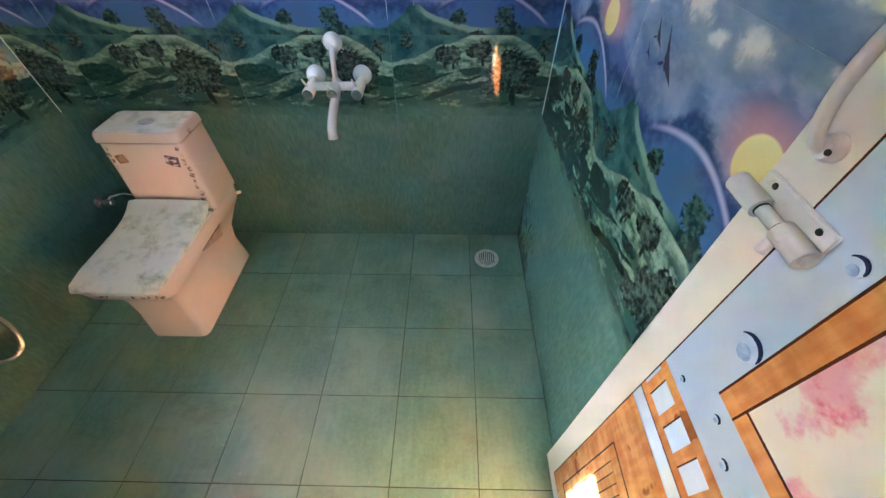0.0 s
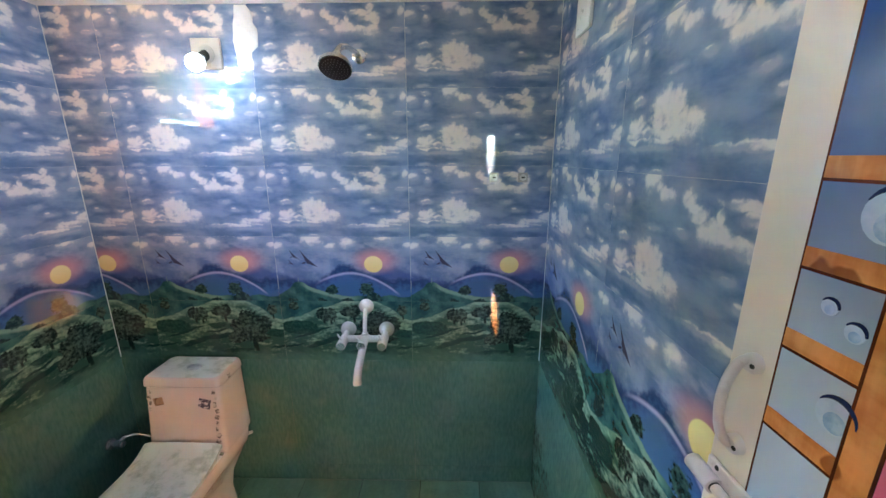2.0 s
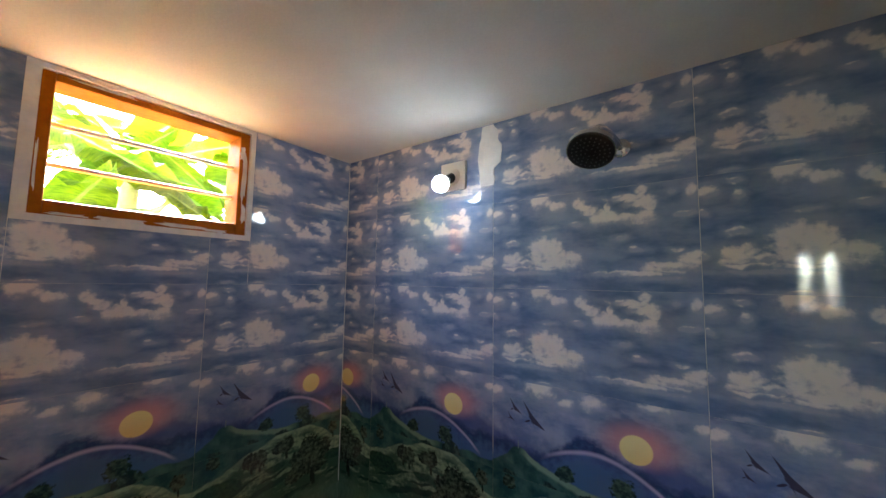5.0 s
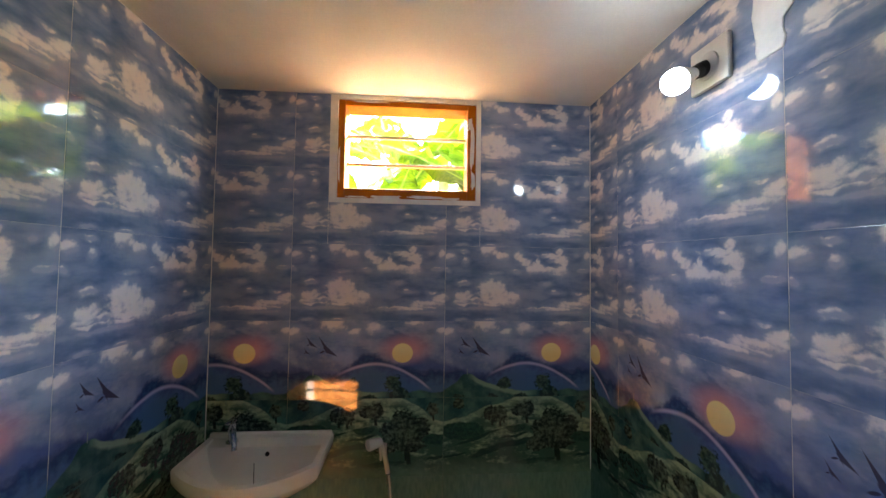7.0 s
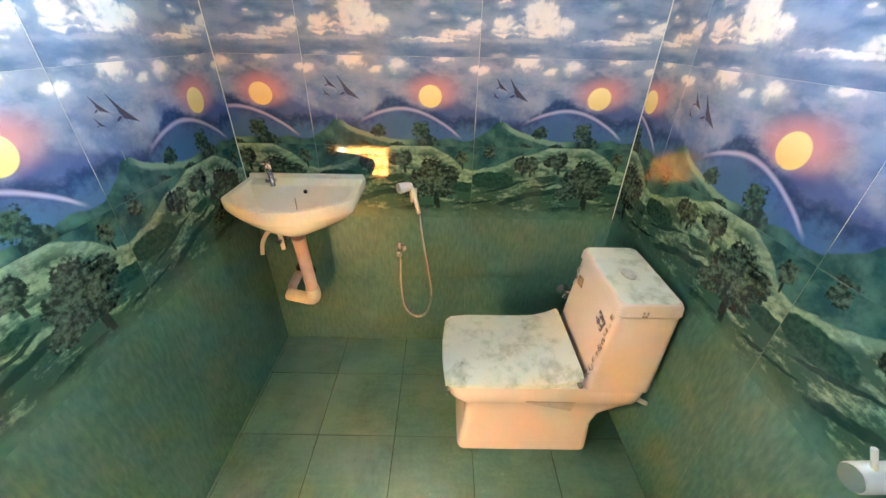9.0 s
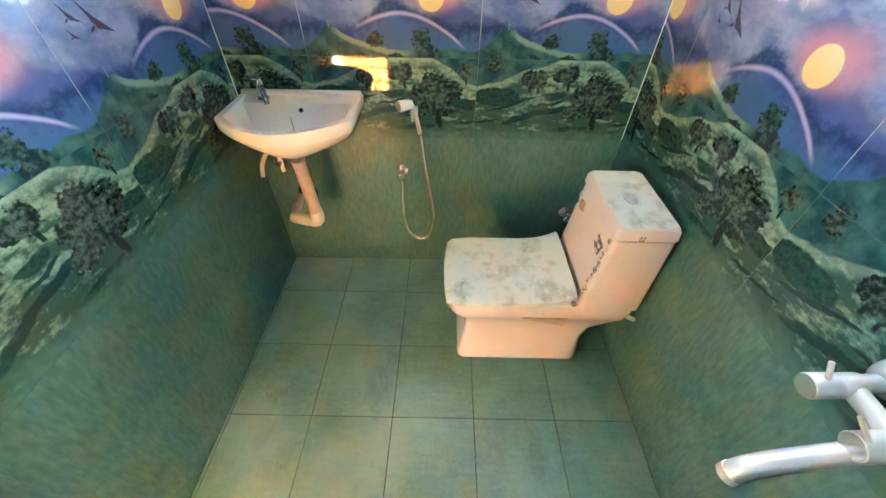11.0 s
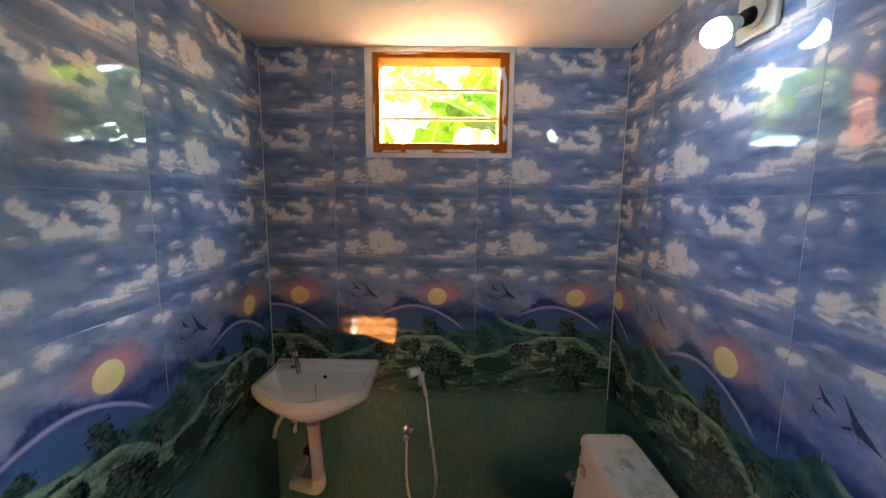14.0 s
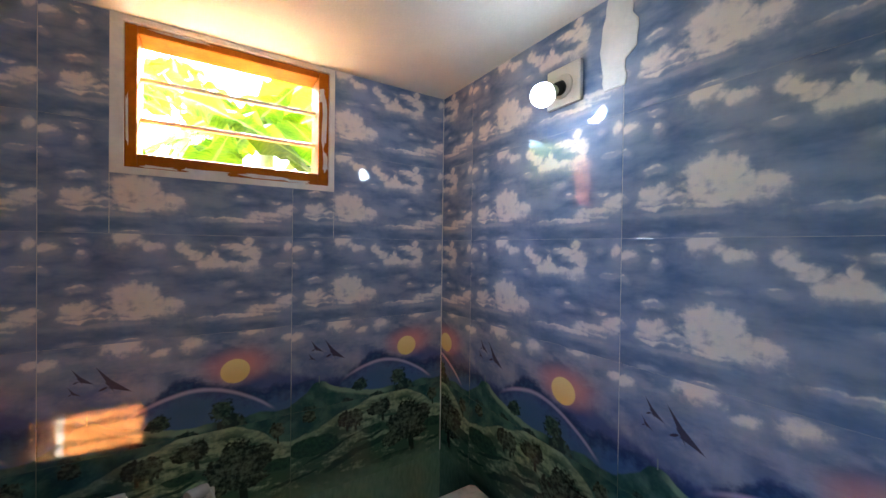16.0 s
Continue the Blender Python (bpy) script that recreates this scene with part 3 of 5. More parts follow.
def smear(cy, cz, hy, hz, n=14):
    b = bmesh.new()
    edge = []
    for k in range(n):
        a = 2 * math.pi * k / n
        f = 0.55 + 0.45 * rng.random()
        edge.append((math.copysign(abs(math.cos(a)) ** 0.6, math.cos(a)) * hy * f, math.copysign(abs(math.sin(a)) ** 0.6, math.sin(a)) * hz * f))
    rows = [[(x, cy + s * a, cz + s * c) for a, c in edge] for x, s in ((XW - 0.007, 1.0), (XW - 0.0045, 0.96), (XW - 0.004, 0.7))]
    loft(b, rows)
    part("cement_smear", b, M_WHITEWASH, window)


for cy, cz, hy, hz in ((0.964, 1.99, 0.011, 0.10), (0.968, 1.86, 0.010, 0.05), (0.62, 1.783, 0.08, 0.007), (0.78, 1.787, 0.10, 0.008), (0.50, 1.782, 0.05, 0.005), (0.55, 2.168, 0.09, 0.004), (0.430, 1.90, 0.004, 0.09), (0.88, 1.782, 0.05, 0.006), (0.955, 2.09, 0.012, 0.03)):
    smear(cy, cz, hy, hz)

# ---- door, standing open along the east wall ----
door = thing("door_1", None, "white plastic bathroom door with printed picture, standing open", "door", kind="structure")
DX, DY0, DY1, DZ = 0.330, -0.235, 0.377, 2.115
part("leaf", boxed(DX, DX + 0.022, DY0, DY1, 0.012, DZ, bevel=0.002), M_DOOR_WHITE, door)
PX = DX - 0.0012                         # face of the printed panel
PY0, PY1, PZ0, PZ1 = DY0 + 0.07, 0.309, 0.07, DZ - 0.07


def make_door_sky():
    p = Paint("door_print_blue")
    x, y, z = p.xyz(p.coord("Object"))
    n = p.noise(p.coord("Object"), 7.0, 3.0)
    col = p.mix((z + (n - 0.5) * 0.12).step(1.32, 1.75), lin(188, 198, 220), lin(34, 66, 132))
    col = p.mix((z + (n - 0.5) * 0.2).step(0.9, 0.6) * 0.5, col, lin(226, 226, 238))
    return p.finish(col, 0.14)


def make_door_wood():
    p = Paint("door_print_wood")
    o = p.coord("Object")
    a = p.noise(o, 9.0, 4.0, stretch=(1, 1, 3.0))
    g = p.noise(o, 60.0, 3.0, stretch=(1, 1, 0.2))
    col = p.mix((a * 0.6 + g * 0.4).step(0.36, 0.64), lin(198, 114, 56), lin(230, 156, 90))
    col = p.mix(p.noise(o, 16.0, 2.0).step(0.62, 0.66) * 0.7, col, lin(120, 56, 20))
    return p.finish(col, 0.16)


def make_blossom():
    p = Paint("door_print_blossom")
    o = p.coord("Object")
    x, y, z = p.xyz(o)
    a, b = p.noise(o, 11.0, 5.0, 0.65) + (z - 1.08) * 0.45, p.noise(o, 26.0, 4.0, 0.6)
    col = p.mix(a.step(0.43, 0.56), lin(238, 222, 206), lin(234, 166, 178))
    col = p.mix((a * 0.5 + b * 0.5).step(0.51, 0.60) * 0.85, col, lin(214, 84, 110))
    col = p.mix(p.noise(o, 7.0, 3.0).step(0.64, 0.74) * 0.5, col, lin(206, 176, 106))
    return p.finish(col, 0.16)


M_DSKY, M_DWOOD, M_DBLOSSOM = make_door_sky(), make_door_wood(), make_blossom()
M_DLINE = worn("door_print_outline", (70, 30, 16), (96, 44, 22), 20, 0.16, bump=0)
M_DWHITE = worn("door_print_white", (206, 214, 236), (226, 230, 240), 8, 0.16, bump=0)
M_DDROP = worn("door_print_drop", (170, 186, 216), (200, 210, 230), 40, 0.14, bump=0)
M_DDROP_DEEP = worn("door_print_deep_drop", (66, 98, 164), (124, 150, 200), 40, 0.14, bump=0)
M_DBELLY = worn("door_print_drop_belly", (136, 162, 208), (184, 200, 228), 60, 0.14, bump=0)
M_DNAVY = worn("door_print_navy", (24, 32, 70), (34, 46, 92), 26, 0.14, bump=0)


def flat(name, mat, y0, y1, z0, z1, lift, label=""):
    return part(name, boxed(PX - lift, DX + 0.001, y0, y1, z0, z1), mat, door, label)


flat("printed_panel", M_DSKY, PY0, PY1, PZ0, PZ1, 0.0, "blue and white printed panel")
flat("printed_edge", M_DLINE, PY1 - 0.0015, PY1 + 0.0008, PZ0, PZ1, 0.0003)
flat("printed_wood_panel", M_DWOOD, PY0, PY1 - 0.002, PZ0 + 0.005, 0.745, 0.0006, "orange printed wood")
for k in range(12):
    flat("printed_groove", M_DLINE, 0.235 - k * 0.02, 0.237 - k * 0.02, 0.18, 0.56, 0.0012)
for z in (0.16, 0.60):
    flat("printed_groove", M_DLINE, PY0 + 0.1, 0.262, z, z + 0.004, 0.0012)
flat("printed_groove", M_DLINE, 0.260, 0.263, 0.16, 0.60, 0.0012)
flat("printed_strip", M_DWHITE, PY0, PY1 - 0.002, 0.750, 0.786, 0.0006)
flat("printed_ladder_rail", M_DWOOD, PY0, PY1 - 0.002, 0.788, 0.806, 0.0009)
flat("printed_outline", M_DLINE, PY0, PY1 - 0.002, 0.785, 0.788, 0.0009)
flat("printed_ladder_rail", M_DWOOD, PY0, PY1 - 0.002, 0.864, 0.884, 0.0009)
for k in range(9):
    y = 0.300 - k * 0.055
    flat("printed_ladder_rung", M_DWOOD, y - 0.016, y + 0.002, 0.806, 0.864, 0.0009)
    flat("printed_cell", M_DWHITE, y - 0.053, y - 0.018, 0.808, 0.862, 0.0007)
    flat("printed_outline", M_DLINE, y - 0.0175, y - 0.0155, 0.806, 0.864, 0.0012)
flat("printed_blossom_panel", M_DBLOSSOM, PY0, 0.196, 0.992, 1.515, 0.0006, "pink blossom print")
flat("printed_post", M_DWOOD, 0.192, 0.223, 0.965, 1.515, 0.0012, "printed orange wooden post")
flat("printed_rail", M_DWOOD, PY0, 0.192, 0.965, 0.992, 0.0012)
for y, s in ((0.2235, 1), (0.1915, 1)):
    flat("printed_outline", M_DLINE, y - 0.0015, y + 0.0015, 0.965, 1.515, 0.0015)
flat("printed_outline", M_DLINE, PY0, 0.1915, 0.9925, 0.9955, 0.0015)
for z in (1.322, 1.426, 1.522, 1.617):
    flat("printed_rung", M_DWOOD, 0.223 if z < 1.5 else PY0, PY1 - 0.002, z - 0.011, z + 0.011, 0.0012, "printed orange rung")
    flat("printed_outline", M_DLINE, 0.223, PY1 - 0.002, z - 0.0145, z - 0.011, 0.0012)
# blossom branch
for pts, r in ((((0.19, 1.05), (0.10, 1.07), (0.02, 1.115), (-0.05, 1.22)), 0.0045), (((0.06, 0.995), (0.03, 1.08), (0.04, 1.2), (-0.02, 1.4)), 0.008)):
    b = tube(bmesh.new(), bend([(DX - 0.0012, y, z) for y, z in pts], 5), r, 6)
    bmesh.ops.scale(b, vec=(0.25, 1, 1), space=Matrix.Translation((-DX, 0, 0)), verts=b.verts)
    part("printed_branch", b, M_DLINE, door)


def drop(y, z, r):
    """A printed water drop: disc, pale belly and dark crescent."""
    b = turned(bmesh.new(), (DX, y, z), (-1, 0, 0), ((0, r), (0.0022, r)), 20)
    part("printed_drop", b, M_DDROP_DEEP if z > 1.7 else M_DDROP, door)
    b = turned(bmesh.new(), (DX, y - r * 0.05, z - r * 0.34), (-1, 0, 0), ((0, r * 0.56), (0.0026, r * 0.56)), 16)
    part("printed_belly", b, M_DBELLY, door)
    rows = []
    for k in range(13):
        a = radians(0 + 150 * k / 12)
        w = r * 0.11 * math.sin(math.pi * k / 12) + 0.0006
        c, s = math.cos(a), math.sin(a)
        rows.append([(DX - 0.0028, y - c * (r + w), z + s * (r + w)), (DX - 0.0028, y - c * (r - w), z + s * (r - w)), (DX - 0.0012, y - c * (r - w), z + s * (r - w)), (DX - 0.0012, y - c * (r + w), z + s * (r + w))])
    part("printed_crescent", loft(bmesh.new(), rows), M_DNAVY, door)


for y, z, r in ((0.246, 1.042, 0.019), (0.244, 1.192, 0.010), (0.236, 1.372, 0.020), (0.268, 1.478, 0.009), (0.240, 1.462, 0.010), (0.237, 1.575, 0.026), (0.232, 1.668, 0.016),
                (0.268, 0.905, 0.005), (0.201, 0.937, 0.006), (0.155, 0.912, 0.007), (0.229, 1.805, 0.026), (0.282, 1.881, 0.013), (0.284, 1.985, 0.025), (0.297, 1.794, 0.011)):
    drop(y, z, r)
# handle: a bowed bar on two feet
M_LILAC = worn("white_moulded_plastic", (198, 188, 192), (212, 203, 205), 10, 0.3, bump=0)
handle = part("handle", tube(bmesh.new(), bend([(DX - 0.004, 0.338, 1.378), (DX - 0.017, 0.341, 1.370), (DX - 0.026, 0.343, 1.345), (DX - 0.029, 0.344, 1.312), (DX - 0.026, 0.343, 1.278), (DX - 0.017, 0.341, 1.254), (DX - 0.004, 0.338, 1.246)], 6), 0.0065, 10), M_LILAC, door, "white bowed pull handle", True)
for z in (1.372, 1.250):
    part("handle_foot", turned(bmesh.new(), (DX, 0.336, z), (-1, 0, 0), ((0, 0.0135), (0.008, 0.0130), (0.012, 0.010))), M_LILAC, handle, smooth=True)
    for dy in (-0.006, 0.006):
        part("screw", turned(bmesh.new(), (DX - 0.0115, 0.334 + dy, z), (-1, 0, 0), ((0, 0.0035), (0.0015, 0.003)), 8), M_BLACK, handle)
bolt = part("tower_bolt", boxed(DX - 0.007, DX, 0.268, 0.372, 1.158, 1.202, bevel=0.003), M_LILAC, door, "white plastic tower bolt")
part("bolt_rod", tube(bmesh.new(), [(DX - 0.016, 0.262, 1.174), (DX - 0.016, 0.392, 1.174)], 0.0075, 12), M_LILAC, bolt, smooth=True)
for y0, y1 in ((0.266, 0.306), (0.340, 0.388)):
    part("bolt_guide", tube(bmesh.new(), [(DX - 0.0155, y0, 1.174), (DX - 0.0155, y1, 1.174)], 0.0125, 16), M_LILAC, bolt, smooth=True)
for y in (0.3075, 0.3375):
    part("bolt_ring", tube(bmesh.new(), [(DX - 0.016, y, 1.174), (DX - 0.016, y + 0.002, 1.174)], 0.0082, 14), M_BLACK, bolt)
part("bolt_knob", tube(bmesh.new(), [(DX - 0.016, 0.305, 1.174), (DX - 0.022, 0.303, 1.147)], 0.006, 10), M_LILAC, bolt, smooth=True)
for y in (0.284, 0.352):
    part("screw", turned(bmesh.new(), (DX - 0.007, y, 1.194), (-1, 0, 0), ((0, 0.004), (0.0015, 0.003)), 8), M_BLACK, bolt)
for z in (0.3, 1.05, 1.85):
    part("hinge", tube(bmesh.new(), [(DX - 0.004, DY0 + 0.004, z - 0.045), (DX - 0.004, DY0 + 0.004, z + 0.045)], 0.006, 8), M_STEEL, door)

# ---- toilet ----
TX = -1.188
toilet = thing("toilet", None, "one-piece white ceramic toilet with a dusty closed lid", "toilet")
secs = [(0.0, 0.125, 0.815, 1.310, 0.03), (0.02, 0.125, 0.817, 1.310, 0.03), (0.15, 0.121, 0.835, 1.300, 0.03), (0.22, 0.124, 0.838, 1.318, 0.03), (0.275, 0.134, 0.828, 1.395, 0.035), (0.305, 0.150, 0.800, 1.418, 0.04), (0.335, 0.160, 0.776, 1.420, 0.045), (0.385, 0.165, 0.768, 1.420, 0.045), (0.392, 0.161, 0.772, 1.416, 0.042)]
bm = loft(bmesh.new(), [rrect(TX, (a + b) / 2, hx, (b - a) / 2, r, z) for z, hx, a, b, r in secs])
part("bowl", bm, M_CERAMIC, toilet, smooth=True)
# recess in the bowl's side: a raised plate with its shade painted as darker glaze
bm = loft(bmesh.new(), [[(TX + a + d, y, z) for a, y, z in ((0.127, 1.200, 0.240), (0.155, 1.195, 0.322), (0.155, 1.030, 0.322), (0.150, 1.055, 0.306))] for d in (-0.006, 0.0035)])
part("side_recess", bm, worn("shaded_glaze", (150, 118, 100), (168, 136, 118), 20, 0.3), toilet)
# tank, leaning slightly back
tz = [(0.385, 0.166, 1.205), (0.40, 0.168, 1.206), (0.55, 0.164, 1.222), (0.690, 0.161, 1.236)]
bm = loft(bmesh.new(), [rrect(TX, (y + 1.418) / 2, hx, (1.418 - y) / 2, 0.022, z) for z, hx, y in tz])
part("tank", bm, M_CERAMIC, toilet, smooth=True)
lz = [(0.6935, 0.1600, 0.014), (0.697, 0.1635, 0.016), (0.722, 0.1625, 0.020), (0.732, 0.158, 0.022), (0.735, 0.150, 0.022)]
lid = part("tank_lid", loft(bmesh.new(), [rrect(TX, 1.325, hx, 0.0935 - (0.1635 - hx), r, z) for z, hx, r in lz]), M_CERAMIC, toilet, "cream tank lid", True)
part("dust_film", loft(bmesh.new(), [rrect(TX, 1.325, hx, 0.0935 - (0.1635 - hx), 0.022, z) for z, hx in ((0.7345, 0.152), (0.7356, 0.150))]), M_DUSTY, lid, "grey building dust on the lid")
b = turned(bmesh.new(), (0, 0, 0), (0, 0, 1), ((0, 0.022), (0.004, 0.022), (0.007, 0.019), (0.0075, 0.012)), 24)
bmesh.ops.scale(b, vec=(1.35, 1, 1), verts=b.verts)
bmesh.ops.translate(b, vec=(TX + 0.01, 1.318, 0.735), verts=b.verts)
part("flush_button", b, M_STEEL, lid, "oval chrome flush button", True)
# seat lid: a slab that dips in front and curls up behind
prof = [(0.764, 0.392), (0.768, 0.402), (0.785, 0.411), (0.85, 0.418), (0.95, 0.418), (1.05, 0.418), (1.11, 0.424), (1.15, 0.436), (1.185, 0.455), (1.192, 0.456)]
bm = bmesh.new()
rows = []
for i, (y, z) in enumerate(prof):
    hw = 0.166 - 0.012 * (max(0, 0.80 - y) / 0.036) ** 2
    row = []
    for k in range(13):
        s = k / 6 - 1
        bow = -0.012 * (1 - s * s) if y < 0.80 else 0.0
        row.append((TX + s * hw, y + bow, z - 0.006 * max(0, abs(s) - 0.9) * 10 + 0.003 * (1 - s * s)))
    rows.append(row)
th = 0.016
grid = [[bm.verts.new(p) for p in r] for r in rows]
low = [[bm.verts.new((p[0], p[1], max(0.394, p[2] - th) if i else 0.3935)) for p in r] for i, r in enumerate(rows)]
for g, flip in ((grid, False), (low, True)):
    for a, b2 in zip(g, g[1:]):
        for k in range(12):
            f = (a[k], a[k + 1], b2[k + 1], b2[k])
            bm.faces.new(f[::-1] if flip else f)
border = lambda g: g[0] + [r[-1] for r in g[1:]] + g[-1][-2::-1] + [r[0] for r in g[-2:0:-1]]
A, B = border(grid), border(low)
for i in range(len(A)):
    j = (i + 1) % len(A)
    bm.faces.new((A[i], B[i], B[j], A[j]))
seat = part("seat_lid", bm, M_DUSTY, toilet, "white lid with grey building dust", True)
part("hinge_bar", boxed(TX - 0.150, TX + 0.158, 1.190, 1.2045, 0.389, 0.402, bevel=0.003), worn("dusty_hinge", (120, 118, 96), (160, 158, 140), 30, 0.6), toilet, "grey hinge strip behind the lid")
part("seat_ring", boxed(TX - 0.161, TX + 0.161, 0.790, 1.188, 0.3915, 0.3995, bevel=0.003), M_WHITE_PLASTIC, toilet, "thin white seat under the lid")
tank_y = lambda z: 1.206 + (z - 0.40) * 0.104


def sticker(name, mat, x, z, w, h, tilt=0.0):
    b = boxed(-w / 2, w / 2, -0.0012, 0.0012, -h / 2, h / 2)
    bmesh.ops.transform(b, matrix=Matrix.Translation((x, tank_y(z) - 0.0007, z)) @ Euler((radians(-6), radians(tilt), 0)).to_matrix().to_4x4(), verts=b.verts)
    part(name, b, mat, toilet)


sticker("sticker", M_STICKER, -1.094, 0.620, 0.050, 0.042, 12)
sticker("sticker", M_STICKER_BROWN, -1.290, 0.628, 0.040, 0.034, -12)
r2 = random.Random(3)
for k in range(9):
    sticker("tape_mark", M_TAPE, -1.046 + r2.uniform(-0.008, 0.006), 0.672 - k * 0.028, 0.010 + 0.010 * r2.random(), 0.012 + 0.012 * r2.random(), r2.uniform(-30, 40))
for k in range(4):
    sticker("tape_mark", M_TAPE, -1.328 + r2.uniform(-0.005, 0.008), 0.672 - k * 0.026, 0.010 * r2.random() + 0.006, 0.016, r2.uniform(-30, 40))
for x, y in ((-1.26, 0.7705), (-1.17, 0.7690), (-1.11, 0.7695), (-1.06, 0.771)):
    part("tape_mark", boxed(x, x + 0.022 + 0.01 * r2.random(), y - 0.0025, y + 0.004, 0.354, 0.364), M_TAPE, toilet)
part("tape_mark", boxed(TX + 0.1600, TX + 0.1650, 1.30, 1.315, 0.696, 0.714), M_TAPE, toilet)
part("waste_stub", tube(bmesh.new(), [(-1.052, 1.405, 0.318), (-1.048, 1.440, 0.300)], 0.008, 10), M_PVC_WHITE, toilet)

# ---- washbasin on the west wall ----
BY, BZ = 0.212, 0.866
basin = thing("washbasin", None, "white ceramic wall-hung washbasin with faint stains", "basin")


def basin_ring(hw, d, z, back=0.0, n=16):
    """D-shaped ring seen from above: straight back on the wall, bowed front."""
    pts = [(XW + back, BY - hw, z), (XW + back + (d * 0.66 - back) * 0.5, BY - hw, z)]
    for k in range(n + 1):
        a = math.pi * k / n
        pts.append((XW + d * (0.66 + 0.34 * math.sin(a) ** 2), BY - hw * math.cos(a), z))
    pts += [(XW + back + (d * 0.66 - back) * 0.5, BY + hw, z), (XW + back, BY + hw, z)]
    return pts


secs = [(0.045, 0.21, BZ - 0.160), (0.09, 0.250, BZ - 0.138), (0.150, 0.296, BZ - 0.105), (0.195, 0.328, BZ - 0.072), (0.217, 0.343, BZ - 0.050), (0.224, 0.350, BZ - 0.040), (0.226, 0.352, BZ - 0.006), (0.223, 0.349, BZ)]
rings = [basin_ring(hw, d, z, 0.002) for hw, d, z in secs]
inner = [(0.203, 0.330, BZ - 0.001, 0.022), (0.199, 0.326, BZ - 0.010, 0.078), (0.184, 0.314, BZ - 0.040, 0.096), (0.160, 0.292, BZ - 0.085, 0.114), (0.10, 0.255, BZ - 0.118, 0.15), (0.03, 0.215, BZ - 0.126, 0.175)]
rings += [basin_ring(hw, d, z, b) for hw, d, z, b in inner]
part("bowl", loft(bmesh.new(), rings), M_WHITE_CERAMIC, basin, smooth=True)
part("back_ledge", boxed(XW + 0.002, XW + 0.024, BY - 0.222, BY + 0.222, BZ - 0.01, BZ + 0.014, bevel=0.006), M_WHITE_CERAMIC, basin, smooth=True)
for y, x, ln in ((0.205, 0.150, 0.088), (0.318, 0.090, 0.016), (0.10, 0.25, 0.010)):
    part("stain_line", boxed(XW + x, XW + x + 0.0015, y, y + 0.0018, BZ - 0.118, BZ - 0.118 + ln), M_HOLE_SHADE_STAIN, basin, "thin dark streak")
part("overflow_hole", turned(bmesh.new(), (XW + 0.094, BY + 0.015, BZ - 0.028), (1, 0, 0.3), ((0, 0.008), (0.004, 0.007)), 12), M_HOLE_SHADE_STAIN, basin)
part("drain_ring", turned(bmesh.new(), (XW + 0.195, BY, BZ - 0.1245), (0, 0, 1), ((0, 0.024), (0.003, 0.022), (0.001, 0.015)), 16), M_CHROME, basin, smooth=True)
tap = thing("basin_tap", None, "chrome pillar tap on the washbasin", "tap")
ty = 0.085
part("body", turned(bmesh.new(), (XW + 0.052, ty, BZ - 0.004), (0, 0, 1), ((0, 0.021), (0.006, 0.020), (0.012, 0.014), (0.055, 0.013), (0.062, 0.015), (0.075, 0.013))), M_CHROME, tap, smooth=True)
part("spout", tube(bmesh.new(), bend([(XW + 0.052, ty, BZ + 0.04), (XW + 0.10, ty + 0.025, BZ + 0.045), (XW + 0.14, ty + 0.048, BZ + 0.028), (XW + 0.148, ty + 0.052, BZ + 0.012)], 5), [0.010] * 10 + [0.0095] * 6, 12), M_CHROME, tap, smooth=True)
part("lever", boxed(XW + 0.030, XW + 0.092, ty - 0.010, ty + 0.010, BZ + 0.072, BZ + 0.081, bevel=0.004), M_CHROME, tap, smooth=True)

waste = thing("waste_pipe", None, "pale plastic waste pipe under the washbasin", "pipe")
wx = XW + 0.172
part("pipe", tube(bmesh.new(), [(wx + 0.03, BY, BZ - 0.175), (wx + 0.01, BY + 0.005, 0.425)], 0.0235, 16), M_PVC, waste, smooth=True)
part("coupling", turned(bmesh.new(), (wx + 0.032, BY, BZ - 0.165), (-0.05, 0, -1), ((0, 0.026), (0.006, 0.026), (0.008, 0.0235), (0.02, 0.0235))), M_PVC, waste, smooth=True)
part("elbow", tube(bmesh.new(), bend([(wx + 0.012, BY + 0.004, 0.455), (wx + 0.008, BY + 0.006, 0.418), (wx, BY - 0.008, 0.392), (wx - 0.012, BY - 0.040, 0.385)], 6), 0.027, 16), M_PVC_WHITE, waste, smooth=True)
part("elbow_end", tube(bmesh.new(), bend([(wx - 0.010, BY - 0.036, 0.3855), (wx - 0.022, BY - 0.070, 0.382), (wx - 0.034, BY - 0.105, 0.380), (wx - 0.040, BY - 0.122, 0.380)], 5), 0.026, 16), M_PVC_WHITE, waste, smooth=True)
part("wall_stub", tube(bmesh.new(), [(wx - 0.036, BY - 0.110, 0.381), (wx - 0.09, BY - 0.125, 0.386), (XW, BY - 0.125, 0.395)], 0.019, 14), M_PVC, waste, smooth=True)
# no hollow behind it: a flat disc whose dark colour gives the hole's shade
tagged(part("wall_hole", turned(bmesh.new(), (XW - 0.002, 0.125, 0.42), (1, 0, 0), ((0, 0.045), (0.0035, 0.044)), 18), M_HOLE_SHADE_STAIN), "dark broken hole in the wall tiles", "hole")


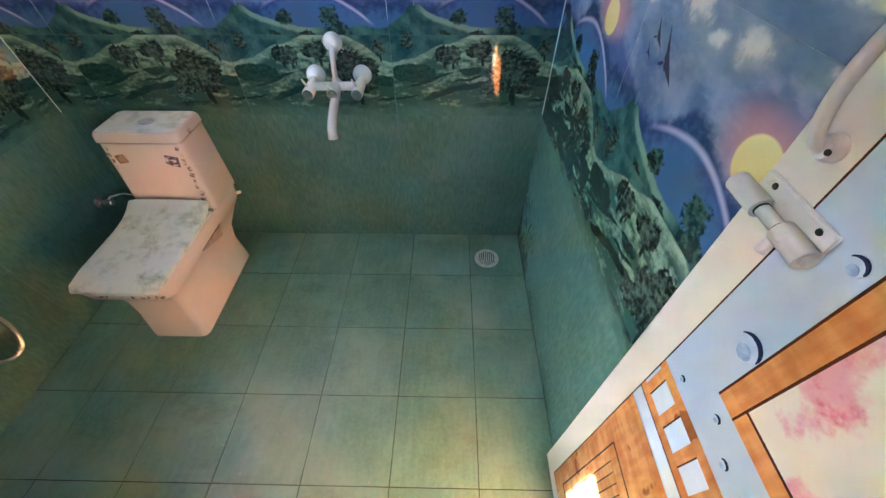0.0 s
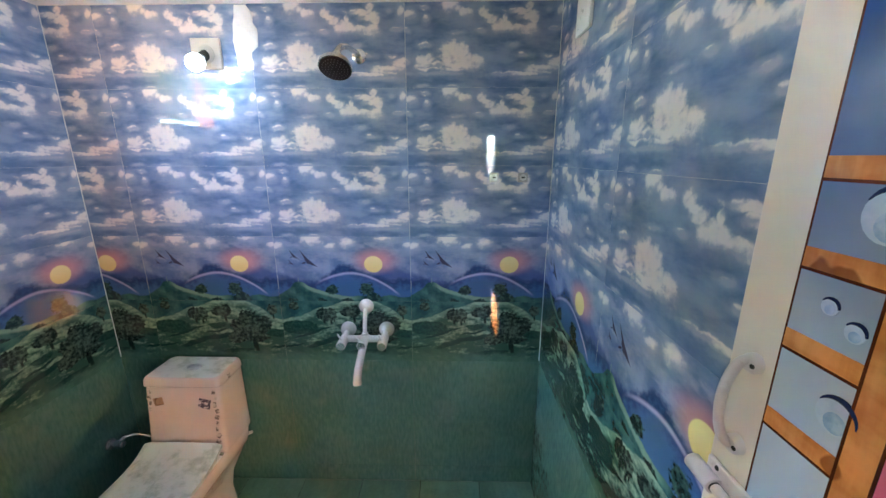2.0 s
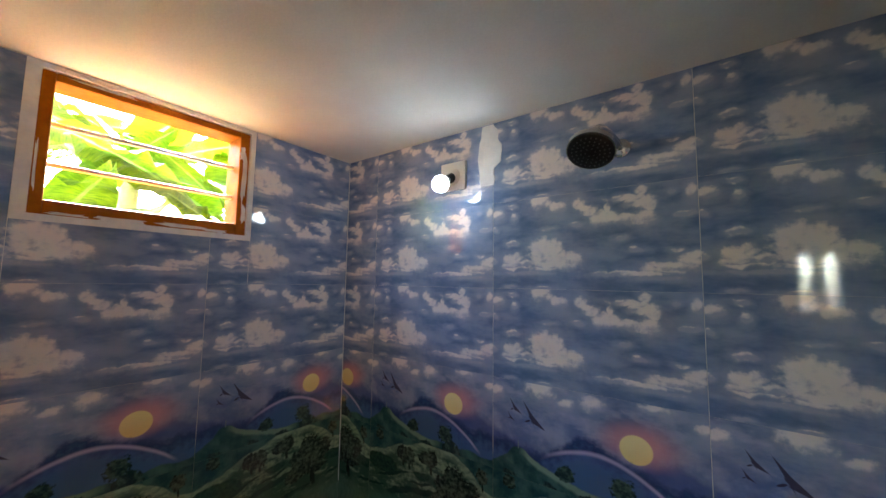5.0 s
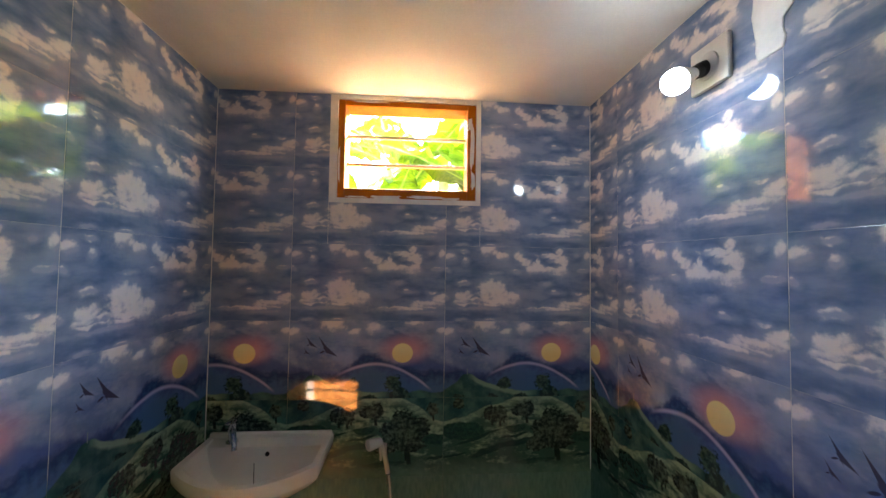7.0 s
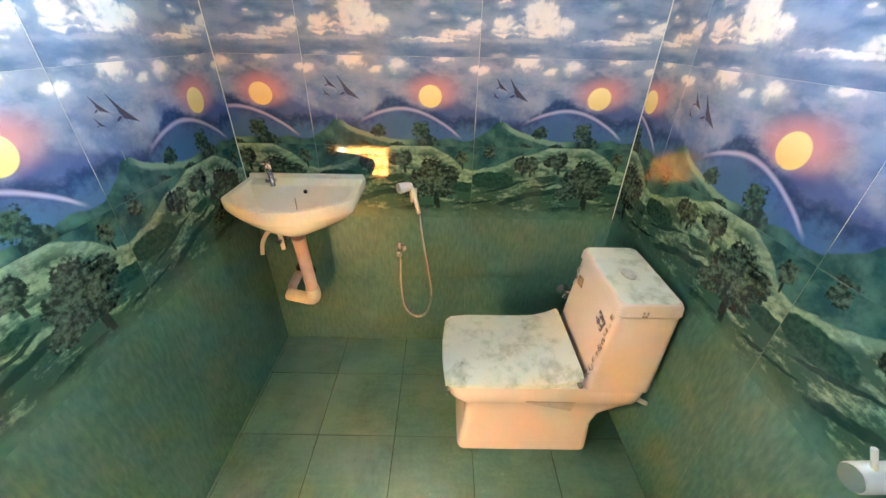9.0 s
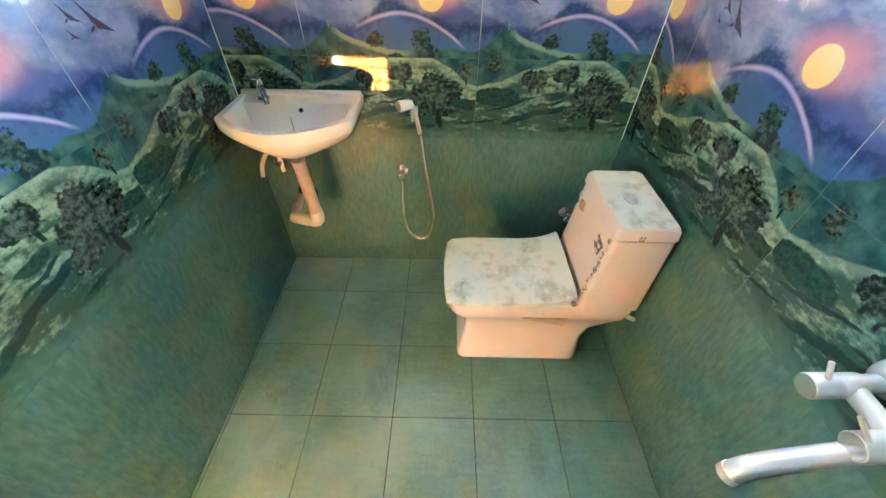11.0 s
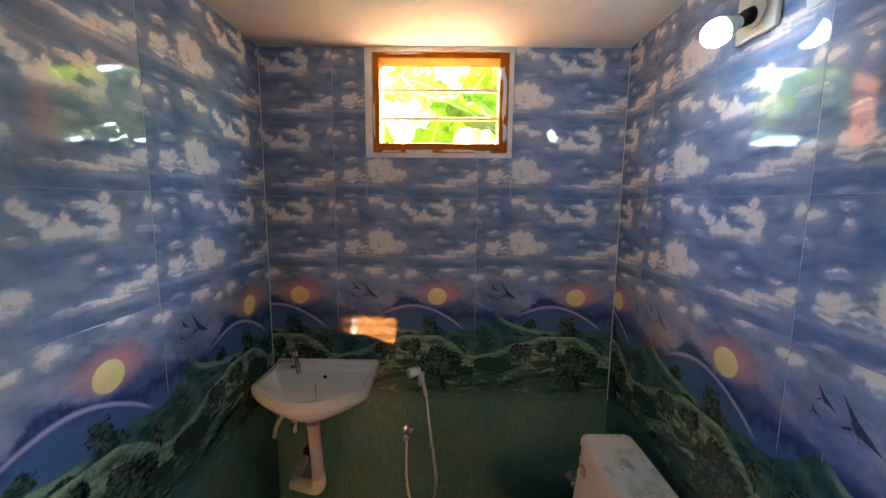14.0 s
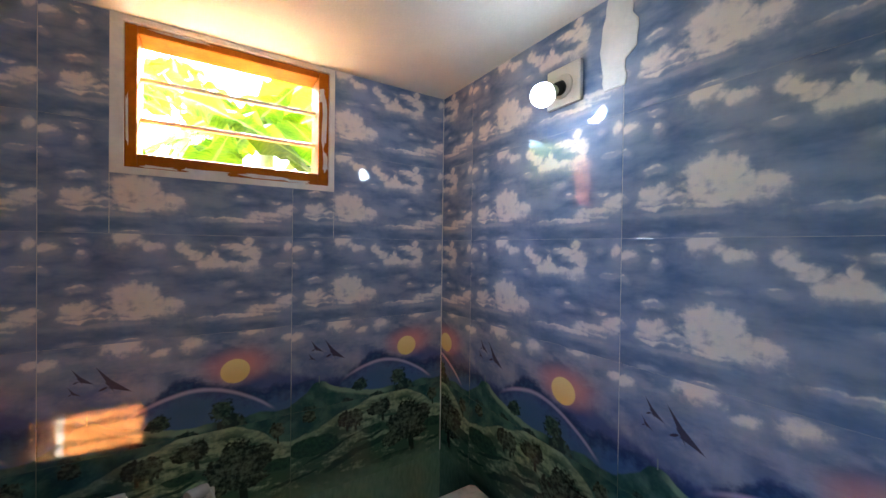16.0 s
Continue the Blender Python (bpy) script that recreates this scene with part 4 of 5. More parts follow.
def angle_valve(y, z, way=(0, 1, -0.2)):
    v = thing("angle_valve", None, "small chrome angle valve on the wall", "valve", "angle valves")
    part("flange", turned(bmesh.new(), (XW, y, z), (1, 0, 0), ((0, 0.027), (0.004, 0.026), (0.009, 0.016), (0.010, 0.011))), M_CHROME, v, smooth=True)
    part("body", turned(bmesh.new(), (XW + 0.006, y, z), (1, 0, 0), ((0, 0.011), (0.035, 0.011), (0.037, 0.014), (0.056, 0.015), (0.060, 0.011))), M_CHROME, v, smooth=True)
    part("outlet", turned(bmesh.new(), (XW + 0.026, y, z), way, ((0, 0.009), (0.03, 0.009), (0.031, 0.011), (0.042, 0.011))), M_CHROME, v, smooth=True)
    return v


angle_valve(0.563, 0.545, (0, -0.05, -1))
angle_valve(0.060, 0.600, (0, 0.1, -1))
angle_valve(1.312, 0.335, (0.2, 0.8, 0.1))
hose = thing("loose_hose", None, "short white plastic inlet hose under the basin", "hose")
part("hose", tube(bmesh.new(), bend([(XW + 0.045, 0.068, 0.555), (XW + 0.05, 0.066, 0.635), (XW + 0.06, 0.035, 0.650), (XW + 0.07, 0.000, 0.60), (XW + 0.075, -0.012, 0.545)], 6), 0.0085, 10), M_PVC_WHITE, hose, smooth=True)
link = thing("tank_hose", None, "thin chrome hose feeding the toilet tank", "hose")
part("hose", tube(bmesh.new(), bend([(XW + 0.03, 1.35, 0.338), (XW + 0.07, 1.38, 0.33), (XW + 0.16, 1.39, 0.30), (XW + 0.285, 1.36, 0.31)], 6), 0.006, 10), M_CHROME, link, smooth=True)

spray = thing("bidet_spray", None, "chrome hand bidet spray hanging on a wall holder", "bidet spray")
part("holder", boxed(XW, XW + 0.028, 0.612, 0.642, 0.795, 0.825, bevel=0.005), M_TAP, spray, smooth=True)
part("grip", tube(bmesh.new(), bend([(XW + 0.050, 0.650, 0.735), (XW + 0.046, 0.640, 0.78), (XW + 0.042, 0.628, 0.825), (XW + 0.048, 0.612, 0.852)], 5), [0.009] * 8 + [0.011] * 8, 12), M_TAP, spray, smooth=True)
part("nozzle", turned(bmesh.new(), (XW + 0.044, 0.622, 0.848), (0.55, -0.80, 0.02), ((0, 0.014), (0.015, 0.018), (0.05, 0.021), (0.056, 0.019))), M_TAP, spray, smooth=True)
part("trigger", boxed(XW + 0.052, XW + 0.062, 0.618, 0.628, 0.785, 0.84, bevel=0.003), M_TAP, spray)
line = bend([(XW + 0.050, 0.650, 0.738), (XW + 0.046, 0.662, 0.62), (XW + 0.040, 0.685, 0.45), (XW + 0.038, 0.698, 0.31), (XW + 0.036, 0.672, 0.205), (XW + 0.034, 0.622, 0.185), (XW + 0.032, 0.575, 0.24), (XW + 0.030, 0.560, 0.36), (XW + 0.028, 0.562, 0.505)], 14)
part("hose", tube(bmesh.new(), line, [0.0096 if i % 2 else 0.0082 for i in range(len(line))], 8), M_HOSE, spray, "ribbed steel hose", True)

# ---- wall mixer ----
mixer = thing("wall_mixer", None, "dusty chrome wall mixer with two knobs and long spout", "mixer tap")
MX, MZ, MY = -0.441, 0.845, 1.385
for s in (-1, 1):
    x = MX + s * 0.088
    part("flange", turned(bmesh.new(), (x, YN, MZ + 0.012), (0, -1, 0), ((0, 0.036), (0.012, 0.035), (0.028, 0.028), (0.038, 0.016), (0.04, 0.012))), M_TAP, mixer, smooth=True)
    part("inlet", tube(bmesh.new(), [(x, YN - 0.03, MZ + 0.01), (x, MY, MZ)], 0.015, 14), M_TAP, mixer, smooth=True)
    knob = part("knob", turned(bmesh.new(), (x, MY + 0.012, MZ), (0, -1, -0.05), ((0, 0.020), (0.03, 0.020), (0.032, 0.0185), (0.036, 0.0185), (0.038, 0.0205), (0.075, 0.0205), (0.077, 0.019))), M_TAP, mixer, smooth=True)
    part("knob_cap", turned(bmesh.new(), (x, MY - 0.0652, MZ - 0.004), (0, -1, -0.05), ((0, 0.0185), (0.0015, 0.0185)), 18), M_CHROME, knob, "flat chrome end cap")
    part("knob_pin", tube(bmesh.new(), [(x, MY - 0.045, MZ + 0.015), (x - 0.012, MY - 0.052, MZ + 0.046)], 0.004, 8), M_TAP, knob, smooth=True)
part("crossbar", tube(bmesh.new(), [(MX - 0.088, MY, MZ), (MX + 0.088, MY, MZ)], 0.0155, 16), M_TAP, mixer, smooth=True)
part("diverter", turned(bmesh.new(), (MX, MY + 0.02, MZ), (0, -1, -0.05), ((0, 0.022), (0.055, 0.022), (0.058, 0.0205), (0.082, 0.0205))), M_TAP, mixer, smooth=True)
part("diverter_cap", turned(bmesh.new(), (MX, MY - 0.0618, MZ - 0.004), (0, -1, -0.05), ((0, 0.0185), (0.0018, 0.0185)), 18), M_CHROME, mixer, "flat chrome end cap")
part("diverter_pin", tube(bmesh.new(), [(MX, MY - 0.055, MZ + 0.015), (MX - 0.022, MY - 0.068, MZ + 0.040)], 0.004, 8), M_TAP, mixer, smooth=True)
part("spout", tube(bmesh.new(), bend([(MX, MY - 0.012, MZ - 0.018), (MX + 0.002, MY - 0.07, MZ - 0.034), (MX + 0.005, MY - 0.135, MZ - 0.055), (MX + 0.008, MY - 0.174, MZ - 0.073), (MX + 0.009, MY - 0.185, MZ - 0.096)], 6), 0.0165, 14), M_TAP, mixer, smooth=True)
part("spout_tip", turned(bmesh.new(), (MX + 0.009, MY - 0.1845, MZ - 0.092), (0, -0.2, -1), ((0, 0.0175), (0.012, 0.0175), (0.013, 0.014))), M_TAP, mixer, smooth=True)
part("riser", tube(bmesh.new(), bend([(MX + 0.004, MY, MZ + 0.012), (MX + 0.004, MY + 0.008, MZ + 0.06), (MX + 0.002, MY + 0.035, MZ + 0.105), (MX, YN - 0.012, MZ + 0.125)], 6), 0.0095, 12), M_TAP, mixer, smooth=True)
part("riser_flange", turned(bmesh.new(), (MX, YN, MZ + 0.125), (0, -1, 0), ((0, 0.034), (0.01, 0.033), (0.022, 0.024), (0.03, 0.012))), M_TAP, mixer, smooth=True)
part("nut", turned(bmesh.new(), (MX + 0.004, MY, MZ + 0.018), (0, 0.05, 1), ((0, 0.014), (0.012, 0.014)), 6), M_TAP, mixer)

# ---- shower ----
shower = thing("shower_head", None, "round chrome overhead shower with black nozzle face", "shower head")
SH = Vector((-0.405, 1.095, 1.885))
fw = Vector((0, -0.52, -0.85)).normalized()
top = SH - fw * 0.045
part("arm", tube(bmesh.new(), bend([(-0.415, YN, 2.005), (-0.412, 1.36, 2.000), (-0.409, 1.22, 1.978), (-0.406, 1.140, 1.945), top], 6), 0.0095, 12), M_CHROME, shower, smooth=True)
part("flange", turned(bmesh.new(), (-0.415, YN, 2.005), (0, -1, 0), ((0, 0.028), (0.006, 0.027), (0.014, 0.014))), M_CHROME, shower, smooth=True)
part("swivel", turned(bmesh.new(), top - fw * 0.012, fw, ((0, 0.012), (0.008, 0.015), (0.016, 0.015), (0.022, 0.011))), M_CHROME, shower, smooth=True)
part("rose", turned(bmesh.new(), top, fw, ((0, 0.012), (0.012, 0.018), (0.026, 0.042), (0.034, 0.049), (0.046, 0.049)), 28), M_CHROME, shower, smooth=True)
face = part("nozzle_face", turned(bmesh.new(), top + fw * 0.045, fw, ((0, 0.0465), (0.003, 0.0465), (0.004, 0.045)), 28), M_BLACK, shower, "black nozzle face", True)
bm = bmesh.new()
q = fw.to_track_quat("Z", "Y").to_matrix()
for rad, cnt in ((0.010, 6), (0.019, 12), (0.028, 18), (0.037, 24)):
    for k in range(cnt):
        a = 2 * math.pi * k / cnt
        turned(bm, top + fw * 0.048 + q @ Vector((rad * math.cos(a), rad * math.sin(a), 0)), fw, ((0, 0.0018), (0.003, 0.0012)), 6)
part("nozzles", bm, worn("grey_rubber", (92, 92, 92), (110, 110, 108), 20, 0.5), face)

for x in (0.120, 0.239):
    o = thing("pipe_outlet", None, "small square chrome capped outlet in the tiles", "pipe outlet", "capped outlets")
    part("plate", boxed(x - 0.020, x + 0.020, YN - 0.006, YN, 1.545 - 0.020, 1.545 + 0.020, bevel=0.003), M_TAP, o)
    part("plug", turned(bmesh.new(), (x, YN - 0.005, 1.545), (0, -1, 0), ((0, 0.0135), (0.008, 0.0125), (0.010, 0.009)), 14), M_STEEL, o, "dull round plug", True)
    part("plug_slot", boxed(x - 0.007, x + 0.007, YN - 0.0165, YN - 0.012, 1.543, 1.548), M_HOLE_SHADE_STAIN, o)

# ---- wall lamp ----
lamp = thing("wall_lamp", None, "lit round bulb on a square white wall plate", "lamp")
part("plate", boxed(-1.063, -0.949, YN - 0.014, YN, 1.961, 2.072, bevel=0.004), M_WHITE_PLASTIC, lamp, smooth=True)
hold = Vector((-1.006, YN - 0.012, 2.014))
bc = Vector((-0.991, 1.349, 1.962))
hw_ = (bc - hold).normalized()
part("rose_plate", turned(bmesh.new(), hold, (0, -1, 0), ((0, 0.034), (0.006, 0.033), (0.012, 0.022), (0.014, 0.018))), M_WHITE_PLASTIC, lamp, smooth=True)
part("holder", turned(bmesh.new(), hold, hw_, ((0, 0.018), (0.03, 0.018), (0.032, 0.016), (0.048, 0.016), (0.050, 0.014)), 18), M_BLACK, lamp, "dark bulb holder", True)
part("bulb_neck", turned(bmesh.new(), bc - hw_ * 0.062, hw_, ((0, 0.014), (0.018, 0.019), (0.036, 0.0265), (0.050, 0.0300)), 24), M_WHITE_PLASTIC, lamp, smooth=True)
b = bmesh.new()
bmesh.ops.create_icosphere(b, subdivisions=3, radius=0.030, matrix=Matrix.Translation(bc))
part("bulb", b, M_BULB, lamp, "glowing white bulb", True)

# ragged cement patch beside the lamp
rng = random.Random(11)
edge = [(-0.880, 2.186), (-0.826, 2.186)]
left = [(-0.880 - 0.016 * math.sin(k / 11 * 3.0) + rng.uniform(-0.004, 0.004) - 0.004 * k / 11, 2.186 - 0.225 * k / 11) for k in range(12)]
right = [(-0.832 + 0.026 * math.sin(min(1, k / 5) * 1.6) - 0.022 * (k > 7) + rng.uniform(-0.006, 0.005), 2.186 - 0.225 * k / 11) for k in range(12)]
loop = left + right[::-1]
bm = loft(bmesh.new(), [[(x, YN + 0.001, z) for x, z in loop], [(x, YN - 0.002, z) for x, z in loop], [(-0.855 + (x + 0.855) * 0.9, YN - 0.003, 2.07 + (z - 2.07) * 0.97) for x, z in loop]])
tagged(part("cement_patch", bm, M_WHITEWASH), "ragged white cement patch on the tiles", "wall patch")

cover = thing("cover_plate", None, "square white blank cover plate high on the wall", "cover plate")
part("plate", boxed(XE - 0.012, XE, 1.130, 1.252, 2.002, 2.124, bevel=0.004), M_WHITE_PLASTIC, cover, smooth=True)
part("screw", turned(bmesh.new(), (XE - 0.012, 1.191, 2.063), (-1, 0, 0), ((0, 0.005), (0.002, 0.004)), 10), M_STEEL, cover)
rose = thing("ceiling_cover", None, "round white cover screwed to the ceiling", "ceiling cover")
part("disc", turned(bmesh.new(), (-0.533, 0.598, ZC + 0.002), (0, 0, -1), ((0, 0.046), (0.004, 0.046), (0.008, 0.042), (0.009, 0.030)), 32), M_WHITE_PLASTIC, rose, smooth=True)
for dx, dy in ((-0.012, 0.008), (0.012, -0.006), (0.002, 0.002)):
    part("screw_hole", turned(bmesh.new(), (-0.533 + dx, 0.598 + dy, ZC - 0.0065), (0, 0, -1), ((0, 0.003), (0.001, 0.003)), 8), M_HOLE_SHADE_STAIN, rose)
drain = thing("floor_drain", None, "round steel floor drain with a slotted grate", "floor drain")
part("rim", turned(bmesh.new(), (0.178, 1.285, -0.003), (0, 0, 1), ((0, 0.062), (0.006, 0.062), (0.008, 0.058), (0.0065, 0.048)), 32), M_STEEL, drain, smooth=True)
# solid disc under the grate, shade of the well put into its colour
part("well", turned(bmesh.new(), (0.178, 1.285, -0.003), (0, 0, 1), ((0, 0.045), (0.007, 0.045)), 24), M_HOLE_SHADE_STAIN, drain)
for k in range(-4, 5):
    h = math.sqrt(0.046 ** 2 - (k * 0.010) ** 2)
    part("grate_bar", boxed(0.178 + k * 0.010 - 0.0028, 0.178 + k * 0.010 + 0.0028, 1.285 - h, 1.285 + h, 0.003, 0.0062), M_STEEL, drain)

# ---- outside the window ----
tagged(part("ground", boxed(-150, 150, -150, 150, -0.9, -0.42), M_SOIL), "bare garden soil", "ground", kind="structure")


def banana_leaf(plant, root, heading, length, width, rise, droop, seed):
    r = random.Random(seed)
    a = radians(heading)
    out = Vector((math.cos(a), math.sin(a), 0))
    side = Vector((-math.sin(a), math.cos(a), 0))
    b = bmesh.new()
    uvl = b.loops.layers.uv.new("UVMap")
    n, m = 22, 6
    rows = []
    for i in range(n + 1):
        t = i / n
        c = Vector(root) + out * length * t * (1 - 0.25 * droop * t) + Vector((0, 0, rise * t - droop * length * t * t * 0.55))
        w = width * 0.5 * (min(1, t * 5) ** 0.6) * (1 - max(0, (t - 0.55) / 0.45) ** 2.2)
        w = max(w, 0.012) if t > 0.12 else 0.012
        row = []
        tear = r.uniform(-0.03, 0.05)
        for k in range(m + 1):
            s = k / m * 2 - 1
            lift = 0.28 * abs(s) * w - 0.35 * s * s * w + tear * abs(s)
            row.append((b.verts.new(c + side * w * s + Vector((0, 0, lift))), (k / m, t)))
        rows.append(row)
    for i in range(n):
        for k in range(m):
            q4 = (rows[i][k], rows[i][k + 1], rows[i + 1][k + 1], rows[i + 1][k])
            f = b.faces.new([q[0] for q in q4])
            for l, q in zip(f.loops, q4):
                l[uvl].uv = q[1]
    part("leaf", b, M_BANANA, plant, smooth=True)


def banana_plant(x, y, height, seed, leaves):
    plant = thing("banana_plant", None, "sunlit banana plant with broad torn leaves", "plant", "banana plants")
    part("stem", tube(bmesh.new(), bend([(x, y, -0.45), (x + 0.03, y, height * 0.5), (x, y + 0.02, height)], 6), [0.09 - 0.0035 * k for k in range(13)], 12), M_STEM, plant, smooth=True)
    for k, (hd, ln, wd, rise, droop) in enumerate(leaves):
        banana_leaf(plant, (x, y, height - 0.05 + 0.04 * k), hd, ln, wd, rise, droop, seed * 20 + k)
    return plant


banana_plant(-2.55, 1.30, 1.92, 1, ((262, 1.15, 0.40, 0.80, 0.42), (285, 0.95, 0.36, 0.55, 0.45), (235, 1.1, 0.40, 0.95, 0.5), (205, 1.0, 0.38, 0.9, 0.5), (80, 1.1, 0.40, 0.85, 0.45), (110, 1.0, 0.38, 0.6, 0.5), (150, 1.2, 0.40, 0.95, 0.6)))
banana_plant(-3.25, 0.95, 2.32, 2, ((250, 1.0, 0.38, 0.55, 0.4), (60, 1.1, 0.40, 0.6, 0.5), (300, 0.9, 0.38, 0.35, 0.45), (120, 1.2, 0.40, 0.6, 0.6), (20, 0.8, 0.36, 0.4, 0.6), (200, 1.1, 0.38, 0.5, 0.6)))
banana_plant(-2.65, 0.05, 1.25, 3, ((55, 1.1, 0.34, 0.75, 0.45), (85, 1.0, 0.34, 0.62, 0.45), (120, 0.9, 0.34, 0.85, 0.5), (240, 1.1, 0.36, 0.7, 0.5)))
banana_plant(-3.0, 2.2, 2.25, 5, ((250, 1.1, 0.40, 0.6, 0.45), (280, 1.0, 0.38, 0.5, 0.5), (200, 1.1, 0.40, 0.6, 0.5), (310, 1.0, 0.36, 0.5, 0.5), (90, 1.0, 0.4, 0.6, 0.5)))

banana_plant(-3.05, 0.42, 1.55, 9, ((20, 0.9, 0.34, 0.75, 0.35), (75, 1.0, 0.36, 0.85, 0.35), (100, 1.0, 0.34, 0.60, 0.35), (330, 0.8, 0.32, 0.80, 0.4), (290, 0.9, 0.34, 0.80, 0.4), (50, 0.9, 0.34, 1.0, 0.5)))
banana_plant(-2.45, 0.78, 1.42, 10, ((60, 0.6, 0.26, 0.62, 0.4), (120, 0.6, 0.26, 0.70, 0.4), (270, 0.7, 0.26, 0.66, 0.4), (240, 0.7, 0.26, 0.75, 0.4)))

banana_plant(-2.75, -0.45, 2.05, 6, ((200, 1.1, 0.42, 0.6, 0.45), (150, 1.0, 0.42, 0.5, 0.45), (170, 1.2, 0.42, 0.8, 0.6), (260, 1.0, 0.40, 0.6, 0.5), (300, 1.0, 0.40, 0.5, 0.5), (120, 0.8, 0.36, 0.35, 0.4), (225, 1.1, 0.42, 0.7, 0.5)))
banana_plant(-3.6, -1.1, 2.35, 7, ((90, 1.1, 0.42, 0.5, 0.4), (60, 1.1, 0.42, 0.5, 0.5), (130, 1.2, 0.42, 0.7, 0.5), (30, 1.0, 0.40, 0.5, 0.5), (180, 1.0, 0.40, 0.6, 0.5), (0, 0.9, 0.4, 0.4, 0.5)))
banana_plant(-4.3, 0.4, 2.55, 8, ((90, 1.1, 0.42, 0.5, 0.4), (50, 1.1, 0.42, 0.5, 0.5), (130, 1.2, 0.42, 0.5, 0.5), (300, 1.0, 0.40, 0.4, 0.5), (250, 1.0, 0.40, 0.5, 0.5), (0, 0.9, 0.4, 0.4, 0.5)))
banana_plant(-3.1, -1.25, 2.0, 17, [(48 * k + 20, 1.1, 0.44, 0.45 + 0.12 * (k % 3), 0.45) for k in range(8)])
banana_plant(-3.35, -2.05, 2.25, 18, [(48 * k + 5, 1.2, 0.46, 0.5 + 0.12 * (k % 3), 0.5) for k in range(8)])
banana_plant(-2.95, -1.75, 1.95, 19, [(51 * k + 35, 1.1, 0.44, 0.5 + 0.12 * (k % 3), 0.45) for k in range(7)])
banana_plant(-3.0, 2.45, 2.0, 20, [(50 * k + 15, 1.15, 0.46, 0.4 + 0.12 * (k % 3), 0.45) for k in range(8)])
banana_plant(-3.3, 3.0, 2.0, 21, [(47 * k + 30, 1.25, 0.48, 0.5 + 0.14 * (k % 3), 0.45) for k in range(8)])
banana_plant(-4.0, -1.7, 2.35, 22, [(47 * k + 10, 1.25, 0.48, 0.5 + 0.14 * (k % 3), 0.45) for k in range(8)])
for px, py, ph, ps in ((-4.2, 3.0, 2.3, 11), (-5.4, 4.3, 2.7, 12), (-3.4, 3.9, 2.2, 13), (-4.4, -2.3, 2.3, 14), (-5.6, -3.5, 2.7, 15), (-3.5, -3.0, 2.2, 16)):
    banana_plant(px, py, ph, ps, [(57 * k + 11 * ps, 1.15, 0.42, 0.55 + 0.1 * (k % 3), 0.5) for k in range(7)])


def palm(x, y, h, seed):
    r = random.Random(seed)
    p_ = thing("palm_tree", None, "slender palm with feathery green fronds in sunlight", "tree", "palms")
    part("trunk", tube(bmesh.new(), bend([(x, y, -0.45), (x + 0.1, y + 0.05, h * 0.5), (x, y, h)], 8), [0.11 - 0.0025 * k for k in range(17)], 10), worn("palm_trunk", (120, 108, 88), (160, 148, 124), 12, 0.9, bump=0.01), p_, smooth=True)
    for k in range(11):
        a = 2 * math.pi * (k + r.random() * 0.5) / 11
        out = Vector((math.cos(a), math.sin(a), 0))
        side = Vector((-out.y, out.x, 0))
        b = bmesh.new()
        uvl = b.loops.layers.uv.new("UVMap")
        L, rise, droop = r.uniform(1.3, 1.8), r.uniform(0.3, 1.0), r.uniform(0.9, 1.5)
        spine = lambda t: Vector((x, y, h)) + out * L * t + Vector((0, 0, rise * t - droop * t * t))
        for i in range(34):
            t = 0.12 + 0.88 * i / 33
            for s in (-1, 1):
                c = spine(t)
                ln = 0.42 * math.sin(math.pi * min(1, 0.15 + t * 0.85)) + 0.08
                tip = c + side * s * ln * 0.8 + out * ln * 0.45 + Vector((0, 0, -ln * r.uniform(0.3, 0.7)))
                mid = (c + tip) * 0.5 + Vector((0, 0, 0.03))
                wv = out * 0.014
                vs = [b.verts.new(v) for v in (c, mid - wv, tip, mid + wv)]
                f = b.faces.new(vs)
                for l, q in zip(f.loops, ((0.5, 0), (0.3, 0.5), (0.5, 1), (0.7, 0.5))):
                    l[uvl].uv = q
        tube(b, [spine(t / 10) for t in range(11)], [0.016 - 0.0013 * t for t in range(11)], 6)
        part("frond", b, M_PALM, p_)


palm(-5.4, 1.15, 2.9, 4)
palm(-6.8, -0.9, 3.0, 9)
palm(-6.6, 3.2, 3.1, 10)

# ---- wall and floor tiles, one by one ----
GAP, GAP_Z, DEPTH = 0.0007, 0.0002, 0.008
ROWS_Z = [(-0.208 + 0.3 * k, 0.092 + 0.3 * k) for k in range(8)]


def row_material(z0):
    return M_GREEN if z0 < 0.6 else M_MEADOW if z0 < 0.9 else M_HORIZON if z0 < 1.2 else M_SKY


TILE_MESH = {}


